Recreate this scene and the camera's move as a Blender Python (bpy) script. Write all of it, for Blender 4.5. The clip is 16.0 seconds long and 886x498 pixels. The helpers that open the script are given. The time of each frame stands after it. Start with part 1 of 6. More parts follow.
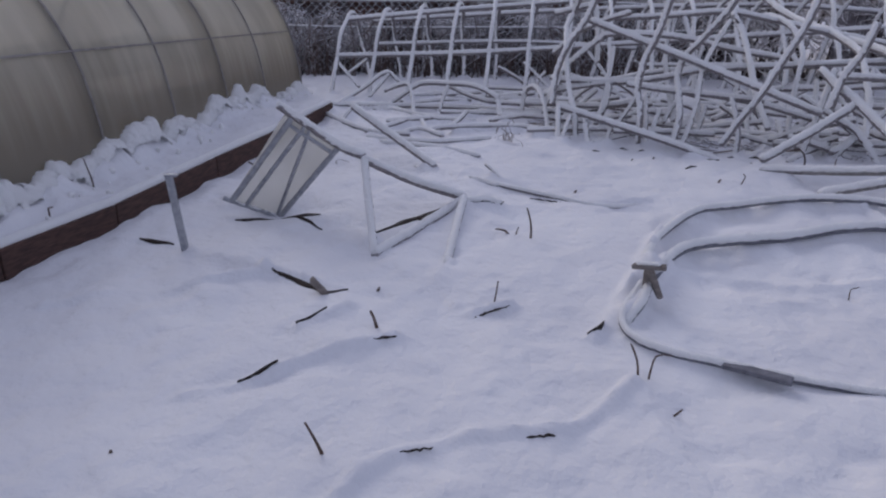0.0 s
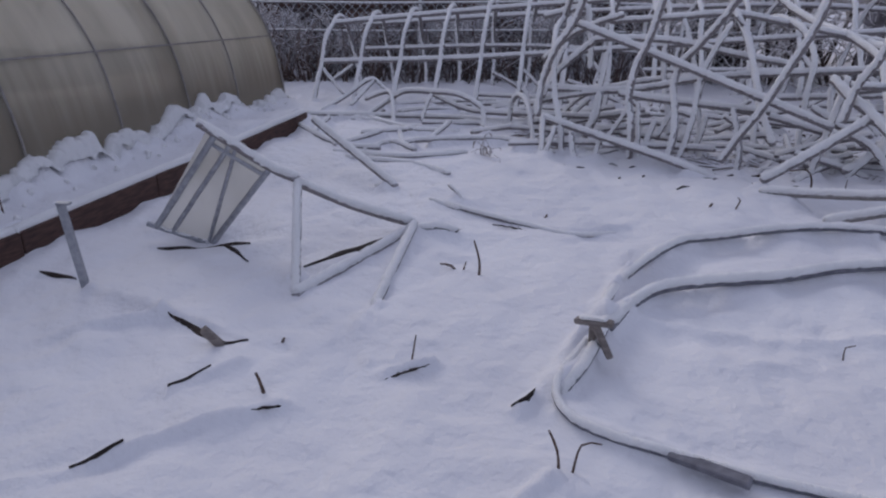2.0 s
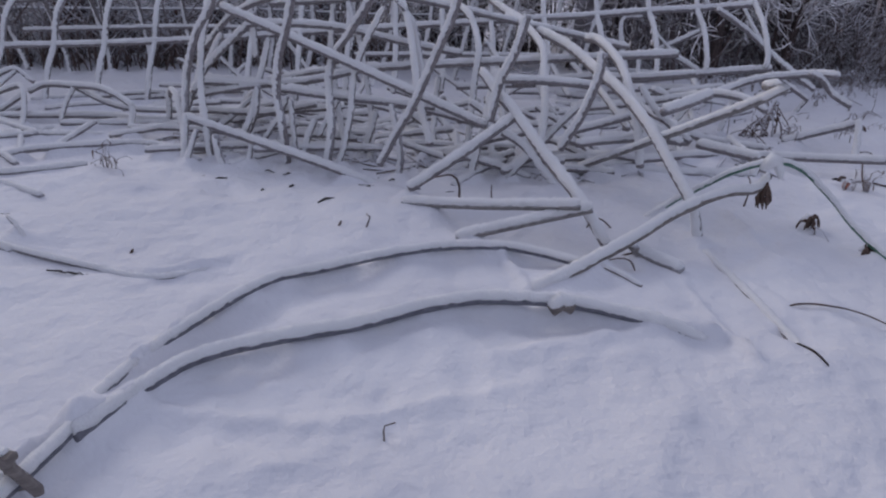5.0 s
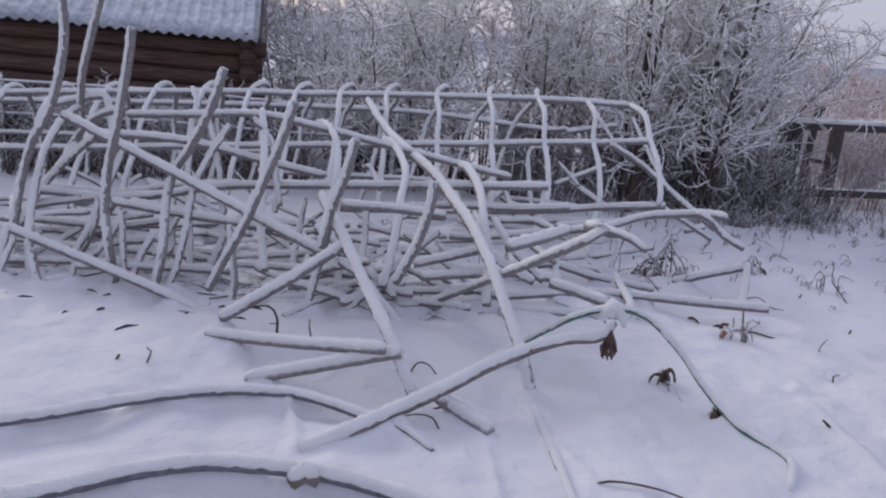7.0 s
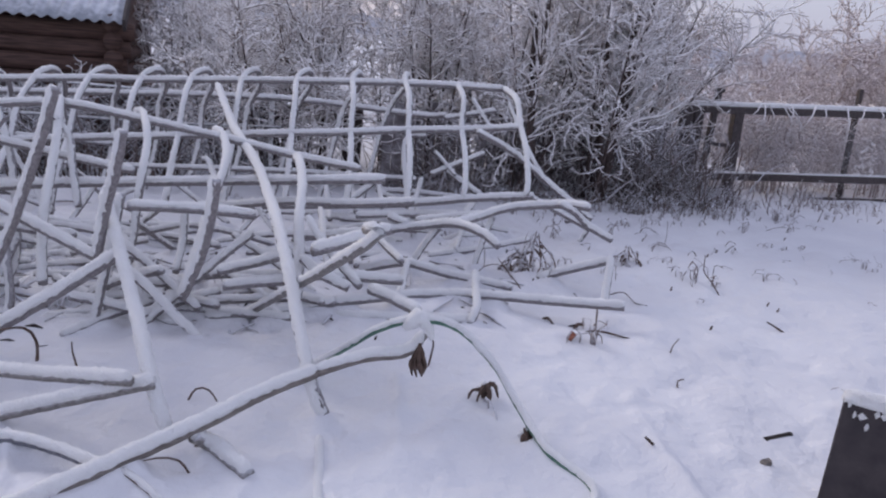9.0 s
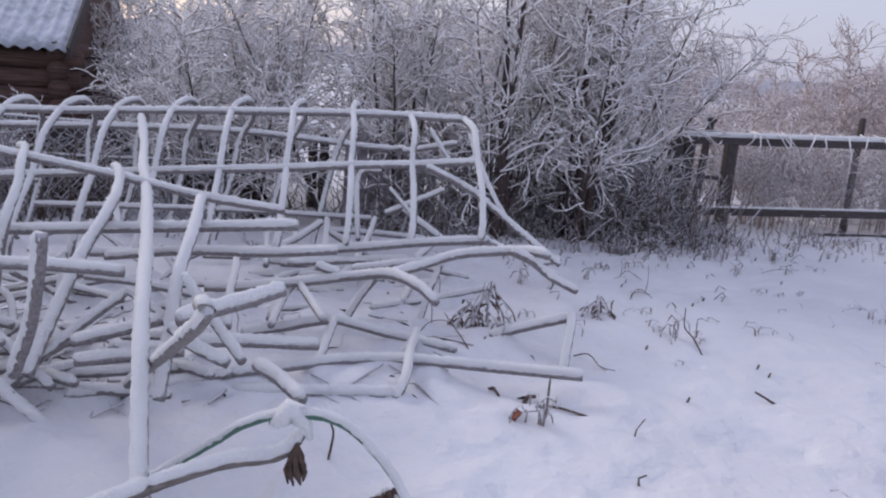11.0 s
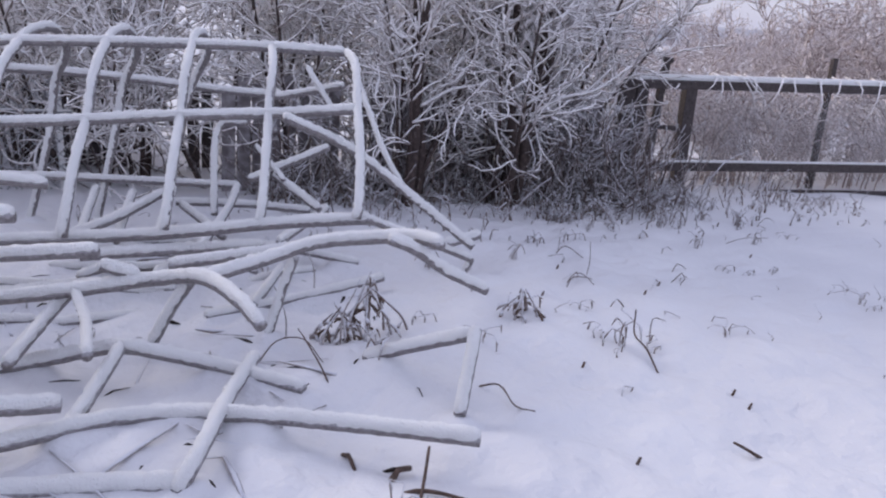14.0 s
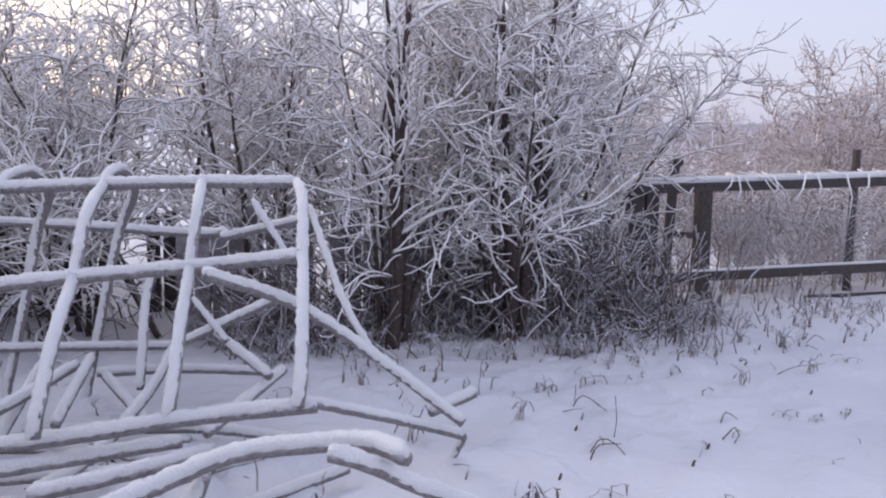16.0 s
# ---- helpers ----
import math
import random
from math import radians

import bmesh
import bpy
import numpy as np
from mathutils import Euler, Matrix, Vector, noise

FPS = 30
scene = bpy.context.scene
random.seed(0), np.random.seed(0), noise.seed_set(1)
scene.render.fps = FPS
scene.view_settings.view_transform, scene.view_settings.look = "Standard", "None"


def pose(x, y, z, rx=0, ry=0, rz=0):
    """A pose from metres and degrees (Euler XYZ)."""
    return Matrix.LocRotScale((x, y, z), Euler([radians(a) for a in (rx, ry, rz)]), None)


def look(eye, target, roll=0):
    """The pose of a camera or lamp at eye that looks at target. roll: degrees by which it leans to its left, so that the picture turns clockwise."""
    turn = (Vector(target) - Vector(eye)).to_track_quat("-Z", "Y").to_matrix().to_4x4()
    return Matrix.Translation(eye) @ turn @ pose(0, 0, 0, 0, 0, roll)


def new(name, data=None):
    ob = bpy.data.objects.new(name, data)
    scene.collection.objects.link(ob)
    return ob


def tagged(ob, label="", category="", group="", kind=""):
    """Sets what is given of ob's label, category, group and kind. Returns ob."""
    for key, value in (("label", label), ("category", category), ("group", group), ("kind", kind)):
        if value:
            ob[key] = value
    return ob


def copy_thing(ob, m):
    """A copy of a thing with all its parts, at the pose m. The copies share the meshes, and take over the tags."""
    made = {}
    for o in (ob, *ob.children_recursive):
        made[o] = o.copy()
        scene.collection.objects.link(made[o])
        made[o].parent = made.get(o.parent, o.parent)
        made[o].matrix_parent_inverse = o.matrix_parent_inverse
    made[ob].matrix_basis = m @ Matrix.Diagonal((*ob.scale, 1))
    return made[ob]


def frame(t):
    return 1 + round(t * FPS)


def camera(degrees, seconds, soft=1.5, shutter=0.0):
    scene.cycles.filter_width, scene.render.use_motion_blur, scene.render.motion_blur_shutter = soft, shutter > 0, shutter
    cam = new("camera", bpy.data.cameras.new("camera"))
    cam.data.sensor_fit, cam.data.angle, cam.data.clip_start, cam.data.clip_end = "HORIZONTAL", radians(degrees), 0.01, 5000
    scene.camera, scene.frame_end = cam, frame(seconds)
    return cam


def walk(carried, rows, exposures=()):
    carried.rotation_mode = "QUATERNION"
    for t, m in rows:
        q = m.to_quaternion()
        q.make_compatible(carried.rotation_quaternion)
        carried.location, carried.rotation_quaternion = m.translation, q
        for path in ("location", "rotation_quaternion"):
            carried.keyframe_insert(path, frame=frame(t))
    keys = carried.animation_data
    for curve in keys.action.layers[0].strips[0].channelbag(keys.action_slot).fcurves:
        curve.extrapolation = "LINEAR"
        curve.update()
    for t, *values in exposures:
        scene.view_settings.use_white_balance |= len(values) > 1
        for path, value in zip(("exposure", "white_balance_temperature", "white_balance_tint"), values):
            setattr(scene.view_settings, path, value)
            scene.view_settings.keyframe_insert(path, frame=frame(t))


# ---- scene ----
cam = camera(64.7, 16.0, soft=2.2)
METRES, EYE, TILT, LEAN, TURN = 7.980, 1.62, 0.0, 0.0, 0.0
ROWS = [
    (0.0, 0.0, 0.0, 0.0, 0.31, -24.05, -0.7),
    (0.5, 0.0064, 0.0235, -0.0054, 1.88, -24.22, 1.11),
    (1.0, 0.0142, 0.0461, -0.0078, -8.54, -24.52, -0.24),
    (1.5, 0.0388, 0.0603, -0.0094, -7.81, -24.3, -0.64),
    (2.0, 0.0621, 0.0706, -0.0035, 2.77, -24.0, -0.17),
    (2.5, 0.0811, 0.0883, -0.006, -0.83, -25.29, 0.46),
    (3.0, 0.1008, 0.1184, -0.005, -6.6, -26.01, -0.35),
    (3.5, 0.1284, 0.1273, -0.0083, -13.93, -27.28, 1.56),
    (4.0, 0.174, 0.137, -0.0056, -7.53, -26.38, -1.19),
    (4.5, 0.2037, 0.1499, -0.0026, -10.96, -26.9, -0.88),
    (7.0, 0.358, 0.1952, -0.0012, -12.22, -16.07, -5.43),
    (7.5, 0.3887, 0.1886, 0.0056, -14.2, -18.64, -3.24),
    (8.0, 0.4063, 0.2013, 0.0025, -13.67, -17.52, -4.79),
    (8.5, 0.436, 0.2226, -0.0009, -17.21, -15.6, -3.11),
    (9.0, 0.4683, 0.229, 0.002, -16.59, -16.75, -5.23),
    (9.5, 0.484, 0.2558, 0.0015, -15.5, -16.52, -4.58),
    (10.0, 0.5092, 0.2728, 0.0013, -18.28, -13.62, -5.28),
    (12.5, 0.5968, 0.3687, -0.0059, -12.2, -15.73, -4.48),
    (13.0, 0.6186, 0.4009, -0.0108, -15.09, -15.12, -3.55),
    (13.5, 0.6466, 0.4273, -0.0142, -10.27, -16.25, -2.78),
    (14.0, 0.6627, 0.4542, -0.019, -19.85, -17.98, -5.09),
    (14.5, 0.6743, 0.4938, -0.0241, -22.69, -16.73, -2.75),
    (15.0, 0.6986, 0.5129, -0.0225, -20.63, -17.15, -3.99),
    (15.5, 0.7136, 0.5332, -0.0173, -17.53, -13.76, -3.22),
    (16.0, 0.7245, 0.5646, -0.0148, -19.84, -9.32, -1.72),
]
walk(cam, [(t, pose(0, 0, EYE, TILT, LEAN, TURN) @ pose(METRES * x, METRES * y, METRES * z, 90 + pitch, roll, yaw)) for t, x, y, z, yaw, pitch, roll in ROWS],
     exposures=[(0.0, -0.35, 6150, 10), (4.7, -0.43, 6150, 10), (7.0, -0.03, 6300, 10), (10.0, 0.14, 6300, 10), (12.5, 0.28, 6300, 10), (16.0, 0.48, 6400, 10)])

# ---- world and light: an overcast winter afternoon ----
world = bpy.data.worlds.new("world")
scene.world = world
world.use_nodes = True
wn, wl = world.node_tree.nodes, world.node_tree.links
sky = wn.new("ShaderNodeTexSky")
sky.sky_type, sky.sun_disc = "NISHITA", False
sky.sun_elevation, sky.sun_rotation, sky.dust_density = radians(11), radians(-31), 4.0
cloud = wn.new("ShaderNodeBackground")
cloud.inputs[0].default_value, cloud.inputs[1].default_value = (0.735, 0.735, 0.965, 1), 0.56
wn["Background"].inputs[1].default_value = 0.055
wl.new(sky.outputs[0], wn["Background"].inputs[0])
both = wn.new("ShaderNodeAddShader")
wl.new(wn["Background"].outputs[0], both.inputs[0])
wl.new(cloud.outputs[0], both.inputs[1])
wl.new(both.outputs[0], wn["World Output"].inputs[0])

sun = new("sun", bpy.data.lights.new("sun", "SUN"))
sun.data.energy, sun.data.angle, sun.data.color = 0.86, radians(24), (1.0, 0.93, 0.9)
sun.matrix_world = look((-7, 20, 10.5), (2, 5, 0))


# ---- materials ----
def material(name, rough=0.6, metal=0.0):
    mat = bpy.data.materials.new(name)
    mat.use_nodes = True
    bsdf = mat.node_tree.nodes["Principled BSDF"]
    bsdf.inputs["Roughness"].default_value, bsdf.inputs["Metallic"].default_value = rough, metal
    return mat, mat.node_tree.nodes, mat.node_tree.links, bsdf


def noise_ramp(nodes, links, scale, colours, detail=6.0, stretch=(1, 1, 1), spots=(0.3, 0.7)):
    """Object-space noise through a ramp: returns the ramp and the noise."""
    place, turn = nodes.new("ShaderNodeTexCoord"), nodes.new("ShaderNodeMapping")
    turn.inputs["Scale"].default_value = stretch
    links.new(place.outputs["Object"], turn.inputs["Vector"])
    tex = nodes.new("ShaderNodeTexNoise")
    tex.inputs["Scale"].default_value, tex.inputs["Detail"].default_value = scale, detail
    links.new(turn.outputs[0], tex.inputs["Vector"])
    ramp = nodes.new("ShaderNodeValToRGB")
    for el, c, p in zip(ramp.color_ramp.elements, colours, spots):
        el.color, el.position = (*c, 1), p
    links.new(tex.outputs["Fac"], ramp.inputs["Fac"])
    return ramp, tex


def bump(nodes, links, bsdf, source, strength, distance):
    b = nodes.new("ShaderNodeBump")
    b.inputs["Strength"].default_value, b.inputs["Distance"].default_value = strength, distance
    links.new(source, b.inputs["Height"])
    links.new(b.outputs[0], bsdf.inputs["Normal"])
    return b


def plain(name, c1, c2, scale, rough=0.6, metal=0.0, stretch=(1, 1, 1), depth=0.004, strength=0.5):
    mat, n, l, b = material(name, rough, metal)
    ramp, tex = noise_ramp(n, l, scale, (c1, c2), stretch=stretch)
    l.new(ramp.outputs[0], b.inputs["Base Color"])
    bump(n, l, b, tex.outputs["Fac"], strength, depth)
    return mat


def snow_material(name, scale, depth, c1, c2):
    mat, n, l, b = material(name, 0.85)
    ramp, tex = noise_ramp(n, l, 1.3, (c1, c2))
    l.new(ramp.outputs[0], b.inputs["Base Color"])
    fine = n.new("ShaderNodeTexNoise")
    fine.inputs["Scale"].default_value, fine.inputs["Detail"].default_value = scale, 8
    place = n.new("ShaderNodeTexCoord")
    l.new(place.outputs["Object"], fine.inputs["Vector"])
    bump(n, l, b, fine.outputs["Fac"], 0.8, depth)
    b.inputs["Specular IOR Level"].default_value = 0.2
    return mat


def frosted(name, bare1, bare2, frost=(0.74, 0.75, 0.80), low=-0.25, high=0.45, rough=0.8, grain=60.0):
    """A dark surface with rime on whatever faces up, broken by noise."""
    mat, n, l, b = material(name, rough)
    ramp, tex = noise_ramp(n, l, grain, (bare1, bare2))
    geo, split = n.new("ShaderNodeNewGeometry"), n.new("ShaderNodeSeparateXYZ")
    l.new(geo.outputs["Normal"], split.inputs[0])
    add = n.new("ShaderNodeMath")
    add.operation = "MULTIPLY_ADD"
    l.new(tex.outputs["Fac"], add.inputs[0])
    add.inputs[1].default_value = 0.9
    l.new(split.outputs["Z"], add.inputs[2])
    fac = n.new("ShaderNodeMapRange")
    fac.inputs["From Min"].default_value, fac.inputs["From Max"].default_value = low + 0.45, high + 0.45
    l.new(add.outputs[0], fac.inputs["Value"])
    mix = n.new("ShaderNodeMix")
    mix.data_type = "RGBA"
    l.new(fac.outputs[0], mix.inputs[0])
    l.new(ramp.outputs[0], mix.inputs[6])
    mix.inputs[7].default_value = (*frost, 1)
    l.new(mix.outputs[2], b.inputs["Base Color"])
    bump(n, l, b, tex.outputs["Fac"], 0.5, 0.004)
    return mat


SNOW = snow_material("snow", 14, 0.03, (0.74, 0.74, 0.775), (0.82, 0.82, 0.845))
RIME = snow_material("rime", 110, 0.03, (0.91, 0.91, 0.93), (0.96, 0.96, 0.965))
rime = RIME.node_tree.nodes["Principled BSDF"]
rime.inputs["Subsurface Weight"].default_value, rime.inputs["Subsurface Scale"].default_value = 0.7, 0.02
rime.inputs["Subsurface Radius"].default_value = (1.0, 1.0, 1.0)
STEEL = plain("galvanised_steel", (0.26, 0.27, 0.30), (0.42, 0.43, 0.46), 30, 0.55, 0.25)
ICED = frosted("iced_steel", (0.155, 0.138, 0.142), (0.29, 0.265, 0.27), low=0.05, high=1.2)
GREEN = plain("green_hose", (0.05, 0.13, 0.09), (0.09, 0.20, 0.14), 25, 0.4)
BLACK = plain("dark_hose", (0.07, 0.07, 0.08), (0.14, 0.13, 0.14), 25, 0.6)
WOOD = plain("grey_wood", (0.13, 0.11, 0.10), (0.26, 0.23, 0.21), 14, 0.8, stretch=(1, 1, 6))
GREYWOOD = frosted("pale_grey_wood", (0.16, 0.145, 0.14), (0.30, 0.28, 0.27), low=0.0, high=0.9)
BOARD = plain("dark_board", (0.038, 0.020, 0.017), (0.10, 0.052, 0.040), 9, 0.8, stretch=(4, 0.8, 8))
LOG = plain("old_logs", (0.055, 0.031, 0.026), (0.165, 0.098, 0.08), 5, 0.85, stretch=(0.6, 5, 7), depth=0.01)
GATE = plain("weathered_gate", (0.042, 0.034, 0.035), (0.10, 0.082, 0.08), 10, 0.85, stretch=(3, 3, 3))
TAR = plain("dark_panel", (0.028, 0.022, 0.026), (0.06, 0.048, 0.05), 12, 0.75)
STALK = frosted("dry_stalk", (0.10, 0.066, 0.05), (0.24, 0.165, 0.125), low=-0.3, high=0.65)
BRUSH = frosted("dark_brush", (0.09, 0.064, 0.056), (0.20, 0.14, 0.12), low=-0.1, high=0.9, grain=30)
TWIG = plain("bare_twig", (0.06, 0.04, 0.03), (0.14, 0.09, 0.07), 40, 0.8)
BARK = frosted("bark", (0.034, 0.024, 0.022), (0.095, 0.066, 0.058), low=0.2, high=1.1, grain=25)
BRANCH = frosted("frosted_branch", (0.15, 0.105, 0.085), (0.27, 0.20, 0.17), frost=(0.95, 0.93, 0.935), low=-0.9, high=0.1, grain=30)
WIRE = frosted("rimed_wire", (0.16, 0.16, 0.17), (0.3, 0.3, 0.32), low=-0.2, high=0.9)
ROOF = frosted("snowy_slate", (0.30, 0.32, 0.36), (0.42, 0.44, 0.48), frost=(0.72, 0.74, 0.80), low=0.55, high=1.05, grain=7)
# soil of the beds and crumbs, also the painted shade of snow slits
SOIL_AND_SHADE = plain("dark_soil_and_shade", (0.014, 0.010, 0.009), (0.042, 0.030, 0.024), 9, 0.95)
RUST = plain("rust_leaf", (0.16, 0.05, 0.03), (0.30, 0.11, 0.07), 30, 0.8)
STRIP = plain("dark_strip", (0.22, 0.20, 0.19), (0.33, 0.31, 0.29), 20, 0.6)
PIPE = plain("grey_plastic_pipe", (0.10, 0.10, 0.12), (0.19, 0.19, 0.22), 30, 0.6)
PALE = frosted("pale_brush", (0.20, 0.135, 0.115), (0.33, 0.235, 0.205), frost=(0.80, 0.75, 0.76), low=-0.9, high=0.45, grain=20)
RIMED = frosted("rimed_planks", (0.13, 0.112, 0.115), (0.30, 0.27, 0.28), frost=(0.6, 0.59, 0.62), low=0.0, high=0.5, grain=9)
FAR_HAZED = plain("far_wood_hazed", (0.46, 0.46, 0.50), (0.56, 0.56, 0.60), 0.2, 1.0)


def sheet_material(name, dark, light):
    """Twin-wall plastic: milky, lets blurred light through, fine flutes."""
    mat, n, l, b = material(name, 0.3)
    ramp, tex = noise_ramp(n, l, 1.6, (dark, light), stretch=(1, 2.2, 0.3), spots=(0.22, 0.62))
    l.new(ramp.outputs[0], b.inputs["Base Color"])
    b.inputs["Alpha"].default_value = 0.48
    b.inputs["Specular IOR Level"].default_value = 0.35
    glow, mix = n.new("ShaderNodeBsdfTranslucent"), n.new("ShaderNodeMixShader")
    l.new(ramp.outputs[0], glow.inputs["Color"])
    mix.inputs[0].default_value = 0.3
    l.new(b.outputs[0], mix.inputs[1])
    l.new(glow.outputs[0], mix.inputs[2])
    l.new(mix.outputs[0], n["Material Output"].inputs["Surface"])
    place, wave = n.new("ShaderNodeTexCoord"), n.new("ShaderNodeTexWave")
    wave.bands_direction, wave.inputs["Scale"].default_value = "Y", 28
    l.new(place.outputs["Object"], wave.inputs["Vector"])
    bump(n, l, b, wave.outputs["Fac"], 0.12, 0.002)
    return mat


PLASTIC = sheet_material("milky_plastic", (0.60, 0.56, 0.46), (0.84, 0.80, 0.68))


def lower_brown(mat, low, high, colour):
    """Browner and darker towards the bottom of a wall, with a streaky upper edge."""
    n, l = mat.node_tree.nodes, mat.node_tree.links
    place, split = n.new("ShaderNodeTexCoord"), n.new("ShaderNodeSeparateXYZ")
    l.new(place.outputs["Object"], split.inputs[0])
    level = n.new("ShaderNodeMath")
    level.operation = "MULTIPLY_ADD"
    l.new(split.outputs["Y"], level.inputs[0])
    level.inputs[1].default_value = 0.085
    l.new(split.outputs["Z"], level.inputs[2])
    stretch, streak = n.new("ShaderNodeMapping"), n.new("ShaderNodeTexNoise")
    stretch.inputs["Scale"].default_value = (1, 7, 0.6)
    l.new(place.outputs["Object"], stretch.inputs["Vector"])
    l.new(stretch.outputs[0], streak.inputs["Vector"])
    streak.inputs["Scale"].default_value, streak.inputs["Detail"].default_value = 1.6, 5
    ragged = n.new("ShaderNodeMath")
    ragged.operation = "MULTIPLY_ADD"
    l.new(streak.outputs["Fac"], ragged.inputs[0])
    ragged.inputs[1].default_value = -0.5
    l.new(level.outputs[0], ragged.inputs[2])
    fac = n.new("ShaderNodeMapRange")
    fac.interpolation_type = "SMOOTHSTEP"
    fac.inputs["From Min"].default_value, fac.inputs["From Max"].default_value = high, low
    l.new(ragged.outputs[0], fac.inputs["Value"])
    for socket in [k.to_socket for k in l if k.to_socket.name in ("Base Color", "Color") and k.from_node.type == "VALTORGB"]:
        source, mix = socket.links[0].from_socket, n.new("ShaderNodeMix")
        mix.data_type = "RGBA"
        l.new(fac.outputs[0], mix.inputs[0])
        l.new(source, mix.inputs[6])
        mix.inputs[7].default_value = (*colour, 1)
        l.new(mix.outputs[2], socket)


lower_brown(PLASTIC, 0.45, 1.20, (0.43, 0.385, 0.315))
CLOUDY = sheet_material("cloudy_plastic", (0.50, 0.49, 0.46), (0.74, 0.73, 0.70))


# ---- builders ----
def part(name, bm, mat, parent=None, label=""):
    """Links a bmesh (or ready mesh data) as one mesh object under a thing."""
    if isinstance(bm, bmesh.types.BMesh):
        data = bpy.data.meshes.new(name)
        bm.to_mesh(data)
        bm.free()
    else:
        data = bm
    if not data.materials:
        data.materials.append(mat)
    ob = new(name, data)
    ob.parent = parent
    return tagged(ob, label)


def thing(name, label, category, place=(0, 0, 0), group="", kind=""):
    ob = new(name)
    ob.location = place
    ob.empty_display_size = 0.1
    return tagged(ob, label, category, group, kind)


def mesh_of(name, verts, faces, smooth=True):
    data = bpy.data.meshes.new(name)
    data.from_pydata([tuple(map(float, v)) for v in verts], [], faces)
    if smooth:
        data.polygons.foreach_set("use_smooth", [True] * len(data.polygons))
    return data


def spline(points, step=0.04):
    """A smooth line through the points, at even steps."""
    p = [np.array(q, float) for q in points]
    p = [2 * p[0] - p[1]] + p + [2 * p[-1] - p[-2]]
    line = []
    for a, b, c, d in zip(p, p[1:], p[2:], p[3:]):
        count = max(1, int(np.linalg.norm(c - b) / step))
        for i in range(count):
            t = i / count
            line.append(0.5 * (2 * b + (c - a) * t + (2 * a - 5 * b + 4 * c - d) * t * t + (3 * b - a - 3 * c + d) * t ** 3))
    line.append(p[-2])
    return np.array(line)


def tube_arrays(line, radii, sides=8, rough=0.0, rng=None, turn=0.0):
    """Rings round a line, closed at both ends: vertices and faces."""
    way = np.gradient(line, axis=0)
    way /= np.linalg.norm(way, axis=1)[:, None] + 1e-9
    side = np.cross(way, (0.0, 0.0, 1.0))
    size = np.linalg.norm(side, axis=1)
    strong = np.flatnonzero(size >= 0.2)
    if len(strong) == 0:
        side = np.cross(way, (0.3, 1.0, 0.0))
    else:
        side /= np.maximum(size, 1e-6)[:, None]
        near = strong[np.argmin(np.abs(np.arange(len(line))[:, None] - strong[None]), axis=1)]
        side = side[near]
        sign = np.where(np.sum(side[1:] * side[:-1], axis=1) < 0, -1.0, 1.0)
        side[1:] *= np.cumprod(sign)[:, None]
    side = side - way * np.sum(side * way, axis=1)[:, None]
    side /= np.linalg.norm(side, axis=1)[:, None] + 1e-9
    up = np.cross(side, way)
    a = np.arange(sides) * 2 * np.pi / sides + turn
    r = np.asarray(radii, float)[:, None] * np.ones(sides)
    if rough:
        r = r * (1 + rough * rng.normal(size=r.shape))
    v = line[:, None] + r[..., None] * (np.cos(a)[None, :, None] * side[:, None] + np.sin(a)[None, :, None] * up[:, None])
    n = len(line)
    v = v.reshape(-1, 3)
    f = [(i * sides + j, i * sides + (j + 1) % sides, (i + 1) * sides + (j + 1) % sides, (i + 1) * sides + j)
         for i in range(n - 1) for j in range(sides)]
    f.append(tuple(range(sides - 1, -1, -1)))
    f.append(tuple(range((n - 1) * sides, n * sides)))
    return v, f


RNG = np.random.default_rng(7)
BEDDED = []  # every tube's line and radius, for the snow that drifts against the low ones
WIND = np.array((-0.75, 0.25, 0.2))


def bar(parent, name, r, *points, mat=None, snow=1.0, label="", coat=1.0):
    """A bent tube with the snow or rime that lies along it as its own piece."""
    line = spline(points, 0.021)
    line[1:-1] += RNG.normal(size=line[1:-1].shape) * 0.0008
    BEDDED.append(np.column_stack([line, np.full(len(line), r)]))
    v, f = tube_arrays(line, np.full(len(line), r * 0.92), 8)
    tube = part(name, mesh_of(name, v, f), mat or ICED, parent, label)
    if snow:
        way = np.gradient(line, axis=0)
        way /= np.linalg.norm(way, axis=1)[:, None] + 1e-9
        flat = np.sqrt(np.clip(1 - way[:, 2] ** 2, 0, 1))[:, None] ** 2
        lift = flat * np.array((-0.05, 0, 0.80)) * r * snow + (1 - flat) * r * (WIND * 0.6 * (1 - coat) + coat * np.array((-0.32, -0.14, 0.1)))
        slow = np.interp(np.arange(len(line)), np.arange(0, len(line) + 10, 9), RNG.normal(size=len(np.arange(0, len(line) + 10, 9))))
        radii = r * (0.97 - 0.02 * (1 - flat[:, 0]) * coat + 0.05 * slow + 0.014 * RNG.normal(size=len(line))) * (0.75 + 0.25 * min(1.0, snow))
        radii[0] *= 0.62
        radii[-1] *= 0.62
        radii[1] *= 0.93
        radii[-2] *= 0.93
        v, f = tube_arrays(line + lift, radii, 12, 0.085, RNG)
        part("snow_cap", mesh_of("snow_cap", v, f), RIME, tube)
    return tube


